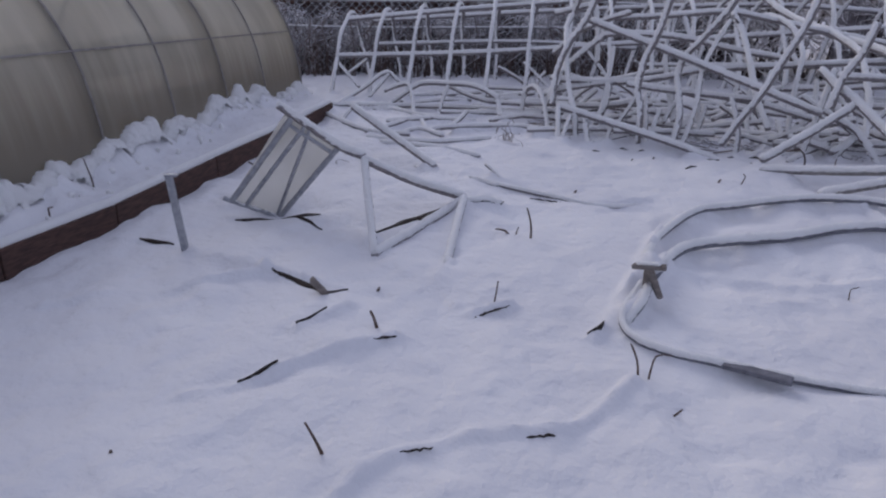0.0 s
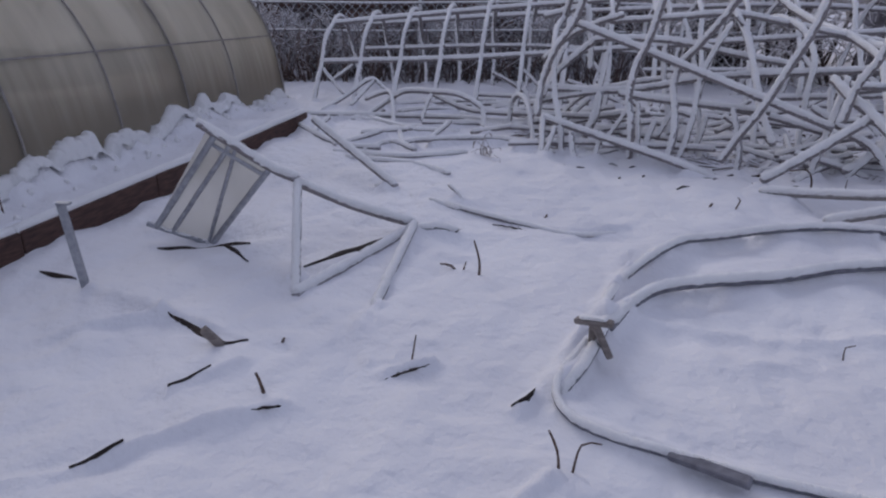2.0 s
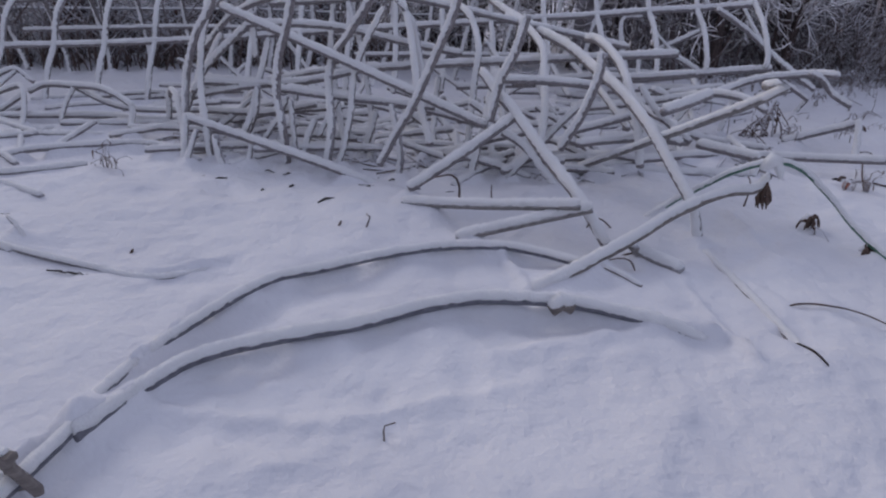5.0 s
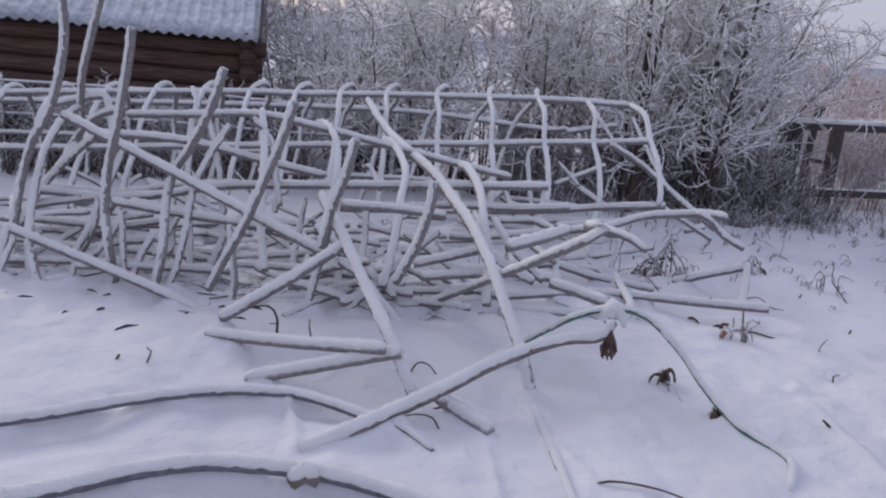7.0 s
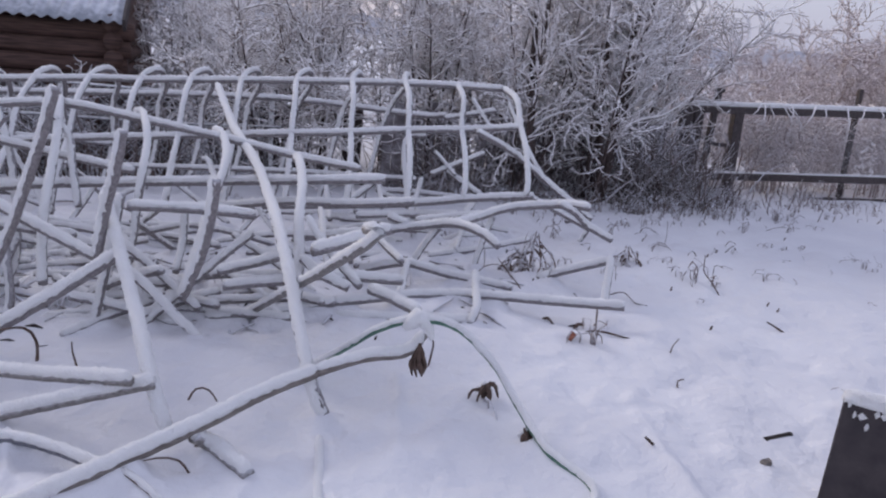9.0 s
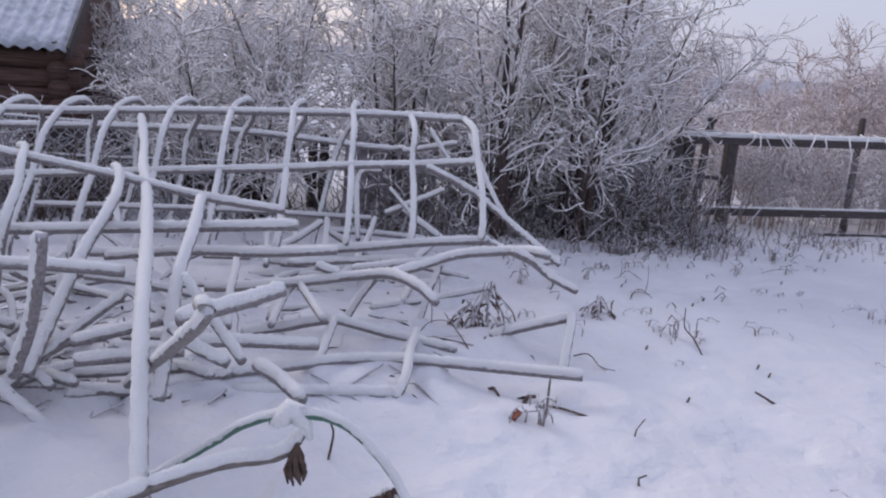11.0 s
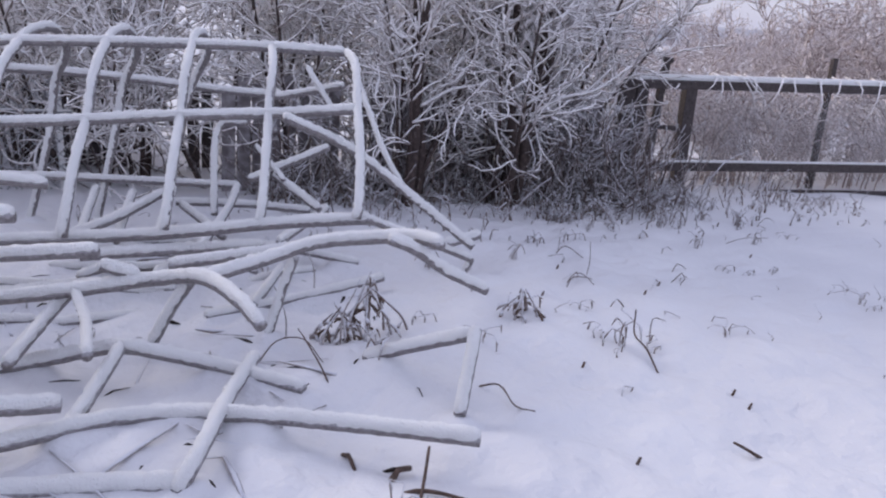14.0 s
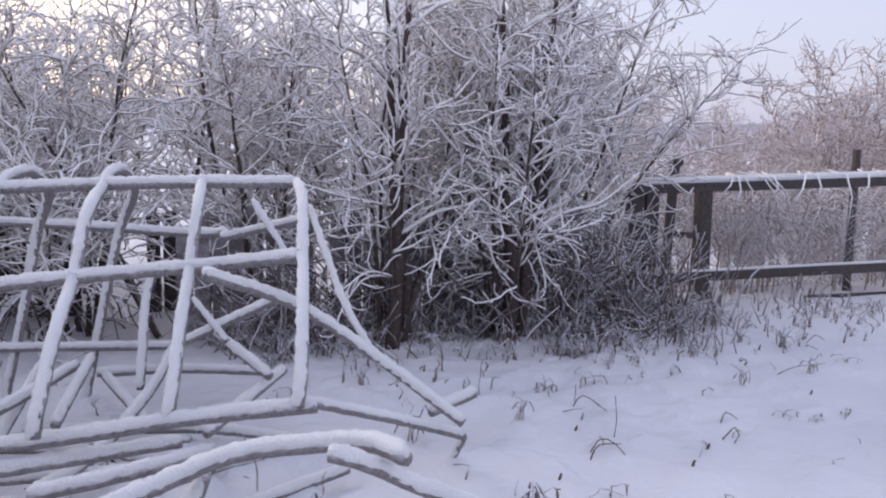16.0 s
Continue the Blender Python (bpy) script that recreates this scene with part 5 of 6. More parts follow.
def weed_mesh(seed, tall, droop, stems):
    """A clump of bent dry stalks with a few hanging leaf rags."""
    rng = np.random.default_rng(seed)
    V, F = [], []
    for _ in range(stems):
        a, lean = rng.uniform(0, 6.28), rng.uniform(0.05, 0.5) if droop < 0.7 else rng.uniform(0.6, 1.1)
        d = np.array((np.cos(a), np.sin(a)))
        h = tall * rng.uniform(0.4, 1.0)
        pts = [(0.02 * d[0], 0.02 * d[1], -0.04)]
        for k in range(1, 5):
            s = k / 4
            out = lean * h * s ** 1.6
            pts.append((d[0] * out + rng.normal() * 0.012, d[1] * out + rng.normal() * 0.012, h * (s - droop * s ** 3)))
        line = spline(pts, 0.03)
        v, f = tube_arrays(line, np.linspace(0.0048, 0.0022, len(line)), 4, 0.15, rng)
        F += [tuple(i + len(V) for i in q) for q in f]
        V += list(v)
        for _ in range(rng.integers(0, 3) if stems > 1 else 0):
            p = line[rng.integers(len(line) // 2, len(line))]
            q = rng.normal(size=3) * 0.035
            line2 = spline([p, p + q * 0.6 + (0, 0, 0.01), p + q + (0, 0, -0.04)], 0.02)
            v, f = tube_arrays(line2, np.interp(np.linspace(0, 1, len(line2)), (0, 0.5, 1), (0.0025, 0.0055, 0.002)), 4, 0.2, rng)
            F += [tuple(i + len(V) for i in w) for w in f]
            V += list(v)
    return mesh_of("stem", V, F)


weeds = []
for seed, tall, droop, stems in ((1, 0.24, 0.35, 4), (2, 0.16, 0.8, 2), (3, 0.13, 1.0, 1), (4, 0.30, 0.05, 1), (5, 0.09, 0.9, 1), (6, 0.24, 0.3, 2), (7, 0.32, 0.45, 9), (8, 0.17, 0.1, 1), (9, 0.22, 0.75, 3)):
    w = thing("dry_weed", "clump of dry brown weed stalks touched with frost", "weed", (0, 0, -50), group="dry weeds")
    part("stem", weed_mesh(seed, tall, droop, stems), STALK, w)
    weeds.append(w)


def plant(kind, x, y, turn=0.0, size=1.0):
    return copy_thing(weeds[kind], Matrix.Translation((x, y, ground_z(x, y))) @ Matrix.Rotation(turn, 4, "Z") @ Matrix.Scale(size, 4))


wr = random.Random(5)
for x, y, k in ((6.15, 6.55, 0), (7.17, 7.03, 1), (7.52, 6.5, 0), (7.45, 6.6, 1), (7.7, 6.45, 1), (7.62, 8.05, 0), (7.87, 7.57, 2), (8.4, 7.38, 2), (8.73, 7.54, 2),
                (7.99, 7.98, 2), (7.6, 7.1, 1), (7.54, 8.52, 3), (10.2, 8.9, 2), (8.98, 8.1, 2), (11.5, 9.1, 4), (10.75, 8.9, 4), (8.4, 8.5, 1), (7.97, 8.54, 1), (7.0, 7.4, 2),
                (5.0, 4.72, 2), (6.93, 4.33, 8), (6.95, 4.36, 1),  (5.95, 5.38, 6), (5.9, 5.45, 1), (6.0, 6.8, 3), (6.55, 7.0, 1), (5.5, 6.6, 2), (0.55, 6.3, 0), (0.6, 6.32, 8),
                (8.75, 5.9, 4), (7.3, 6.1, 4), (8.1, 6.9, 4), (6.9, 8.0, 0), (-0.9, 5.6, 2), (5.3, 5.9, 4), (8.9, 7.0, 4)):
    plant(k, x, y, wr.uniform(0, 6.2), wr.uniform(1.0, 1.45))
for _ in range(80):
    x = wr.uniform(6.2, 12.8)
    y = wr.uniform(8.7, 9.9) + 0.1 * abs(x - 8.5)
    plant(wr.choice((0, 1, 5, 6, 7, 8, 8, 2)), x, min(y, 10.6), wr.uniform(0, 6.2), wr.uniform(0.5, 1.3))
for _ in range(34):
    plant(wr.choice((0, 1, 5, 7, 8)), wr.uniform(6.6, 11.5), wr.uniform(6.3, 9.2), wr.uniform(0, 6.2), wr.uniform(0.5, 1.1))
for _ in range(34):
    plant(wr.choice((1, 2, 3, 5, 8)), wr.uniform(3.6, 6.6), wr.uniform(6.7, 9.8), wr.uniform(0, 6.2), wr.uniform(0.6, 1.2))
V, F = [], []
for _ in range(300):
    x = wr.uniform(6.2, 12.8)
    y = 10.3 - 1.9 * wr.random() ** 1.6 + 0.1 * abs(x - 8.5)
    z, a, h = ground_z(x, y), wr.uniform(0, 6.3), wr.uniform(0.03, 0.1 + 0.1 * max(0, y - 8.4))
    dx, dy = math.cos(a), math.sin(a)
    hook = wr.choice((-0.4, -0.2, 0.1, 0.3, 0.9, 1.6))
    line = np.array([(x, y, z - 0.02), (x + 0.1 * h * dx, y + 0.1 * h * dy, z + 0.6 * h), (x + 0.35 * h * dx, y + 0.35 * h * dy, z + h),
                     (x + (0.35 + 0.5 * hook) * h * dx, y + (0.35 + 0.5 * hook) * h * dy, z + h * (1.15 - 0.35 * hook)), (x + (0.4 + 0.8 * hook) * h * dx, y + (0.4 + 0.8 * hook) * h * dy, z + h * (1.2 - 0.65 * hook))])
    v, f = tube_arrays(line + RNG.normal(size=line.shape) * 0.012, np.array((0.005, 0.005, 0.0055, 0.004, 0.003)) * wr.uniform(0.8, 1.7), 4)
    F += [tuple(w + len(V) for w in q) for q in f]
    V += list(v)
tagged(part("dry_grass", mesh_of("dry_grass", V, F), STALK), "bent dry stalks poking through the snow", "grass", kind="stuff")
for w in weeds:
    for o in (*w.children_recursive, w):
        bpy.data.objects.remove(o)

leaf = thing("withered_leaf", "rust-brown withered leaf on the snow", "leaf", (5.83, 5.45, ground_z(5.83, 5.45) + 0.02))
part("blade", box((0.06, 0.035, 0.012), (0, 0, 0), 0.005, pose(0, 0, 0, 10, -25, 30), 0.005), RUST, leaf)
rag = thing("withered_plant", "withered brown plant hanging from the end of a pipe", "plant", (4.64, 4.80, 0.07))
for i in range(7):
    a = i * 0.9
    v, f = tube_arrays(np.array([(0, 0, 0.2), (0.03 * np.cos(a), 0.03 * np.sin(a), 0.12), (0.045 * np.cos(a + 0.4), 0.045 * np.sin(a + 0.4), 0.05), (0.04 * np.cos(a + 0.8), 0.04 * np.sin(a + 0.8), -0.02)]), (0.008, 0.015, 0.018, 0.006), 5, 0.2, RNG)
    part("leaf", mesh_of("leaf", v * 0.75, f), TWIG, rag)



def collapsed(x, y, tall, seed):
    """A dead rust-brown plant slumped on the snow, a little snow in it."""
    rng = np.random.default_rng(seed)
    t = thing("withered_plant", "withered rust-brown plant slumped on the snow", "plant", (x, y, ground_z(x, y)))
    for i in range(9):
        a, out = rng.uniform(0, 6.28), rng.uniform(0.3, 1.0) * tall
        d = np.array((np.cos(a), 0.5 * np.sin(a), 0))
        line = spline([(0, 0, -0.02), d * out * 0.35 + (0, 0, tall * rng.uniform(0.5, 1.0)), d * out * 0.8 + (0, 0, tall * rng.uniform(0.2, 0.6)), d * out + (0, 0, 0.0)], 0.02)
        v, f = tube_arrays(line, np.interp(np.linspace(0, 1, len(line)), (0, 0.6, 1), (0.005, 0.011, 0.004)), 5, 0.25, rng)
        part("leaf", mesh_of("leaf", v, f), TWIG, t)
    v, f = tube_arrays(np.array([(-0.4 * tall, 0.03, 0.3 * tall), (0, 0.02, 0.75 * tall), (0.5 * tall, 0.03, 0.3 * tall)]), (0.012, 0.022, 0.010), 7, 0.2, rng)
    part("snow_cap", mesh_of("snow_cap", v, f), RIME, t)


collapsed(5.00, 4.78, 0.09, 1)
collapsed(5.04, 4.34, 0.07, 2)
collapsed(6.93, 4.34, 0.06, 3)


def drooping(x, y, tall, stems, seed):
    """A frosted dead plant: stems fall outward from one top, with rags of leaf along them."""
    rng = np.random.default_rng(seed)
    t = thing("frosted_weed", "drooping dead weed with ragged brown leaves, white with rime", "weed", (x, y, ground_z(x, y)), group="frosted weeds")
    for i in range(stems):
        a = 6.28 * i / stems + rng.normal() * 0.4
        d = np.array((np.cos(a), 0.7 * np.sin(a), 0)) * tall * rng.uniform(0.35, 0.75)
        top = np.array((rng.normal() * 0.015, rng.normal() * 0.015, tall * rng.uniform(0.8, 1.05)))
        line = spline([top, top * 0.72 + d * 0.35, top * 0.38 + d * 0.75, d + (0, 0, -0.02)], 0.02)
        v, f = tube_arrays(line, np.linspace(0.0055, 0.009, len(line)), 5, 0.2, rng)
        stem = part("stem", mesh_of("stem", v, f), STALK, t)
        for _ in range(3):
            p = line[rng.integers(len(line) // 3, len(line) - 1)]
            q = rng.normal(size=3) * (0.04, 0.03, 0.015)
            rag_line = spline([p, p + q * 0.6 + (0, 0, -0.01), p + q + (0, 0, -0.045)], 0.012)
            v, f = tube_arrays(rag_line, np.interp(np.linspace(0, 1, len(rag_line)), (0, 0.6, 1), (0.003, 0.012, 0.003)), 5, 0.25, rng)
            part("leaf", mesh_of("leaf", v, f), STALK if rng.uniform() < 0.6 else TWIG, stem)


drooping(6.19, 6.88, 0.34, 9, 1)
drooping(6.03, 6.86, 0.20, 7, 2)
drooping(7.13, 6.98, 0.17, 7, 3)

lump = thing("snow_lump", "lump of snow where a hose crosses a beam", "snow", (4.605, 4.76, 0.35))
v, f = tube_arrays(np.array([(-0.05, 0.01, -0.035), (-0.03, 0.0, 0.0), (0.0, 0.0, 0.03), (0.03, 0.0, 0.01), (0.06, 0.0, -0.03), (0.08, -0.01, -0.09)]), (0.02, 0.036, 0.042, 0.038, 0.03, 0.012), 9, 0.12, RNG)
part("lump", mesh_of("lump", v, f), RIME, lump)

# ---- log shed ----
shed = thing("log_shed", "low brown log shed with a snowy corrugated roof", "shed", (0, 13.5, -0.4))
shed_inv = shed.matrix_basis.inverted()
for i in range(8):
    z = -0.25 + 0.225 * i
    x1 = 2.55 + 0.06 * math.sin(i * 2.1)
    line = np.array([(x, 12.3, z + 0.008 * math.sin(3 * x + i)) for x in np.linspace(-4.5, x1, 14)])
    v, f = tube_arrays(line, 0.118 + 0.004 * np.sin(np.arange(14) * 1.7 + i), 12)
    held(shed_inv, part("log", mesh_of("log", v, f), LOG, shed))
    line = np.array([(2.35, y, z + 0.11) for y in np.linspace(12.1, 16.0, 8)])
    v, f = tube_arrays(line, np.full(8, 0.115), 12)
    held(shed_inv, part("log", mesh_of("log", v, f), LOG, shed))
xs = np.arange(-5.0, 2.52, 0.03)
rows = np.linspace(0, 1, 9)
rv = [(x, 11.95 + 2.9 * s, 1.46 + 1.55 * s + 0.022 * math.cos(2 * math.pi * x / 0.15) - 0.012 * (int(s * 8.01) % 2)) for s in rows for x in xs]
rv += [(x, y, z - 0.012) for x, y, z in rv]
k, n = len(xs), len(xs) * len(rows)
rf = [(i * k + j, i * k + j + 1, (i + 1) * k + j + 1, (i + 1) * k + j) for i in range(len(rows) - 1) for j in range(k - 1)]
rf += [tuple(n + w for w in q[::-1]) for q in rf]
rf += [(j + 1, j, n + j, n + j + 1) for j in range(k - 1)]
held(shed_inv, part("roof", mesh_of("roof", rv, rf), ROOF, shed, "corrugated slate roof under thin snow"))
rb = [(x, 17.75 - (y - 11.95), z) for x, y, z in rv]
held(shed_inv, part("roof", mesh_of("roof", rb, [q[::-1] for q in rf]), ROOF, shed, "corrugated slate roof under thin snow"))
held(shed_inv, part("gable", mesh_of("gable", [(2.4, 12.1, 1.4), (2.4, 17.6, 1.4), (2.4, 14.85, 2.95), (2.36, 12.1, 1.4), (2.36, 17.6, 1.4), (2.36, 14.85, 2.95)], [(0, 1, 2), (5, 4, 3), (0, 3, 4, 1), (1, 4, 5, 2), (2, 5, 3, 0)], False), LOG, shed))
held(shed_inv, part("bargeboard", beam_between((2.52, 11.9, 1.42), (2.52, 14.85, 3.0), 0.04, 0.16), GATE, shed))
held(shed_inv, part("wall", box((6.8, 0.1, 1.9), (-1.05, 17.3, 0.5), 0.01), LOG, shed))

# ---- wire fence behind the tunnel ----
wire_fence = thing("wire_fence", "rimed chain-link fence with snow on its wires", "fence", (1.0, 10.6, -0.3))
fence_inv = wire_fence.matrix_basis.inverted()
V, F = [], []
for _ in range(500):
    x, y = RNG.uniform(-3.4, 3.2), RNG.uniform(10.35, 11.2)
    h, lean = RNG.uniform(0.25, 1.0), RNG.normal() * 0.35
    line = np.array([(x, y, -0.35), (x + lean * 0.4 * h, y, -0.3 + h * 0.5), (x + lean * h + RNG.normal() * 0.1, y + RNG.normal() * 0.1, -0.3 + h * 0.9), (x + lean * 1.5 * h, y, -0.32 + h)])
    v, f = tube_arrays(line, (0.010, 0.010, 0.009, 0.006), 4)
    F += [tuple(w + len(V) for w in q) for q in f]
    V += list(v)
tagged(part("bramble", mesh_of("bramble", V, F), BRUSH), "dark bramble stems along the wire fence", "thicket", kind="stuff")
V, F = [], []
FX0, FX1, FZ0, FZ1 = -3.6, 4.4, -0.30, 0.78
for s in (1, -1):
    for i in range(int((FX1 - FX0 + 1.2) / 0.115)):
        x0 = FX0 - (1.08 if s > 0 else 0) + i * 0.115
        pts = []
        for kk in range(11):
            z = FZ0 + (FZ1 - FZ0) * kk / 10
            x = x0 + (s * (z - FZ0) if s > 0 else FZ1 - z)
            if FX0 <= x <= FX1:
                pts.append((x, 10.62 + 0.006 * (kk % 2) + 0.02 * math.sin(2 * x), z + 0.012 * math.sin(5 * x)))
        if len(pts) > 2:
            v, f = tube_arrays(np.array(pts), np.full(len(pts), 0.0042), 4, 0.2, RNG)
            F += [tuple(w + len(V) for w in q) for q in f]
            V += list(v)
held(fence_inv, part("mesh", mesh_of("mesh", V, F), WIRE, wire_fence))
for z in (0.42, 0.79):
    held(fence_inv, bar(wire_fence, "line_wire", 0.013, (FX0, 10.62, z), (-1, 10.63, z - 0.02), (1.5, 10.61, z + 0.01), (3, 10.62, z - 0.02), (FX1, 10.62, z), mat=WIRE))
for x in (-2.6, -0.3, 2.0, 4.3):
    held(fence_inv, bar(wire_fence, "post", 0.035, (x, 10.68, -0.4), (x, 10.68, 0.4), (x + 0.02, 10.68, 0.86), mat=GATE))

# ---- wooden fence and gate on the far side ----
rail_fence = thing("rail_fence", "dark weathered wooden rail fence, snow on the top rail", "fence", (11.4, 11.0, -0.4))
rail_inv = rail_fence.matrix_basis.inverted()


def fence_place(x, z, off=0.0):
    return (x + 0.30, 11.02 - 0.17 * (x - 10.6) + off, z - 0.03)


def rail(name, x0, x1, z0, z1, w, h, off=0.0, mat=GATE):
    return held(rail_inv, part(name, beam_between(fence_place(x0, z0, off), fence_place(x1, z1, off), w, h), mat, rail_fence))


rail("rail", 10.15, 17.5, 0.99, 1.34, 0.06, 0.11)
rail("rail", 10.2, 17.5, -0.035, 0.27, 0.06, 0.11)
rail("rail", 12.35, 17.5, -0.27, -0.10, 0.05, 0.07, -0.05)
rail("rail", 10.55, 11.1, 0.50, 0.46, 0.04, 0.06, 0.03)
for x, top, w, tip in ((10.25, 0.98, 0.16, -0.05), (10.43, 0.94, 0.15, -0.05), (10.62, 1.27, 0.085, 0.03), (11.09, 1.00, 0.15, -0.07), (13.40, 1.5, 0.07, -0.10), (15.2, 1.5, 0.1, -0.05), (17.0, 1.6, 0.1, 0.0)):
    back = 0.07 if x < 12 else 0.45
    a, b = fence_place(x, -0.45, back), fence_place(x + tip, top, back)
    held(rail_inv, part("post", beam_between(a, b, w, w), GATE, rail_fence))
held(rail_inv, part("post_cap", box((0.13, 0.13, 0.07), fence_place(10.66, 1.30, 0.07), 0.02), GATE, rail_fence))
held(rail_inv, bar(rail_fence, "snow_ridge", 0.045, *[fence_place(x, 1.045 + 0.0476 * (x - 10.15) + 0.03, 0) for x in np.linspace(10.2, 17.4, 16)], mat=RIME, snow=0))
held(rail_inv, bar(rail_fence, "snow_ridge", 0.022, *[fence_place(x, 0.02 + 0.0418 * (x - 10.2) + 0.01, 0) for x in np.linspace(10.3, 17.4, 14)], mat=RIME, snow=0))
for i in range(30):
    x = RNG.uniform(11.2, 16.8)
    top = fence_place(x, 1.08 + 0.0476 * (x - 10.15), -0.05 - 0.05 * RNG.uniform())
    drop, side = RNG.uniform(0.15, 0.7), RNG.normal() * 0.25
    v, f = tube_arrays(np.array([(top[0] - side * 0.5, top[1] + 0.25, top[2] + 0.05), top, (top[0] + side * 0.5, top[1] - 0.10, top[2] - drop * 0.35), (top[0] + side, top[1] - 0.08, top[2] - drop)]), (0.008, 0.011, 0.009, 0.005), 5, 0.2, RNG)
    held(rail_inv, part("vine", mesh_of("vine", v, f), BRANCH, rail_fence))
V, F = [], []
for s in (1, -1):
    for i in range(130):
        x0 = 9.3 + i * 0.07
        pts = [fence_place(x0 + s * d, -0.25 + abs(d) + 0.047 * (x0 - 10.15), 0.12) for d in np.linspace(0, 1.15, 8)]
        pts = [q for q in pts if 10.7 < q[0] < 18]
        if len(pts) > 2:
            v, f = tube_arrays(np.array(pts), np.full(len(pts), 0.003), 3, 0.1, RNG)
            F += [tuple(w + len(V) for w in q) for q in f]
            V += list(v)
held(rail_inv, part("mesh", mesh_of("mesh", V, F), WIRE, rail_fence, "wire netting"))


# ---- frosted bushes and trees ----
def bush_data(seed, tall, stems, spread, twigs, reach):
    """Stems, then branches and twigs that leave them at wide angles: two meshes."""
    rng = np.random.default_rng(seed)
    parts = {"stem": ([], []), "crown": ([], [])}

    def put(kind, line, r0, r1, sides):
        v, f = tube_arrays(line, np.linspace(r0, r1, len(line)), sides)
        V, F = parts[kind]
        base = len(V)
        V.extend(v)
        F.extend(tuple(w + base for w in q) for q in f)

    def shoot(start, way, length, bend, lift, steps, curl=0.0):
        p, d, line = np.array(start, float), np.array(way, float), [np.array(start, float)]
        twist = rng.normal(size=3) * curl
        for _ in range(steps):
            d = d + rng.normal(size=3) * bend + np.array((0, 0, lift)) + np.cross(twist, d)
            d /= np.linalg.norm(d)
            p = p + d * length / steps
            line.append(p)
        return np.array(line)

    def unit(q):
        return q / np.linalg.norm(q)

    first = rng.uniform(0, 6.28)
    for n in range(stems):
        a = first + 2.4 * n + rng.normal() * 0.3
        out = np.array((np.cos(a), np.sin(a), 0)) * spread * rng.uniform(0.25, 1.0)
        stem = shoot((out[0] * 0.3, out[1] * 0.3, -0.2), unit(out * 0.75 + (0, 0, 1)), tall * rng.uniform(0.7, 1.05), 0.045, 0.02, 14)
        put("stem", stem, rng.uniform(0.019, 0.034), 0.006, 5)
        for i in range(4, 15):
            d = unit(stem[i] - stem[i - 1])
            for _ in range(2 if i < 6 else 3):
                a = rng.uniform(0, 2 * np.pi)
                away = unit(np.array((np.cos(a), np.sin(a), 0)) + 0.5 * out)
                low = i < 8 and rng.uniform() < 0.35
                way = unit(d * (0.35 if low else 0.75) + away * (1.0 if low else rng.uniform(0.5, 1.0)))
                length = reach * rng.uniform(0.45, 1.0) * (1.2 - 0.75 * i / 15)
                branch = shoot(stem[i], way, length, 0.13, -0.07 if low else 0.03, 8, 0.11)
                put("crown", branch, 0.0125, 0.0075, 4)
                side = unit(np.cross(branch[-1] - branch[0], rng.normal(size=3)))
                for k in range(twigs):
                    j = 2 + int(6.9 * (k + rng.uniform()) / twigs)
                    along_it = unit(branch[j] - branch[j - 1])
                    w = unit(along_it + (0.75 if k % 2 else -0.75) * side + rng.normal(size=3) * 0.28)
                    twig_line = shoot(branch[j], w, rng.uniform(0.14, 0.5) * (1.15 - 0.06 * j), 0.17, 0.04, 5, 0.2)
                    put("crown", twig_line, 0.0088, 0.0052, 4)
                    if k % 2:
                        w = unit(unit(twig_line[3] - twig_line[2]) + rng.normal(size=3) * 0.55)
                        put("crown", shoot(twig_line[3], w, rng.uniform(0.08, 0.22), 0.08, 0.03, 3), 0.007, 0.0045, 3)
    return {kk: mesh_of(kk, *vf) for kk, vf in parts.items()}


KINDS = []
for seed, tall, stems, spread, twigs, reach in ((1, 3.4, 5, 0.55, 5, 1.25), (2, 3.0, 5, 0.75, 5, 1.3), (3, 3.6, 5, 0.45, 5, 1.15), (4, 2.3, 5, 0.85, 5, 1.05)):
    t = thing("frosted_tree", "leafless garden tree with every twig white with rime", "tree", (0, 0, -80), group="frosted trees")
    for kk, data in bush_data(seed, tall, stems, spread, twigs, reach).items():
        part("trunk" if kk == "stem" else "crown", data, BARK if kk == "stem" else BRANCH, t)
    KINDS.append(t)


PALE_KINDS = []
for t in KINDS:
    p = copy_thing(t, Matrix.Translation((0, 0, -90)))
    tagged(p, "pale brown frosted brush beyond the fence", "bush", "frosted brush")
    p.name = "frosted_bush"
    for o in p.children_recursive:
        o.data = o.data.copy()
        o.data.materials[0] = PALE
    PALE_KINDS.append(p)


def tree(kind, x, y, turn, size, pale=False, lean=0.0):
    return copy_thing((PALE_KINDS if pale else KINDS)[kind], Matrix.Translation((x, y, ground_z(x, y) + 0.02)) @ Matrix.Rotation(lean, 4, "Y") @ Matrix.Rotation(turn, 4, "Z") @ Matrix.Scale(size, 4))


tr = random.Random(11)
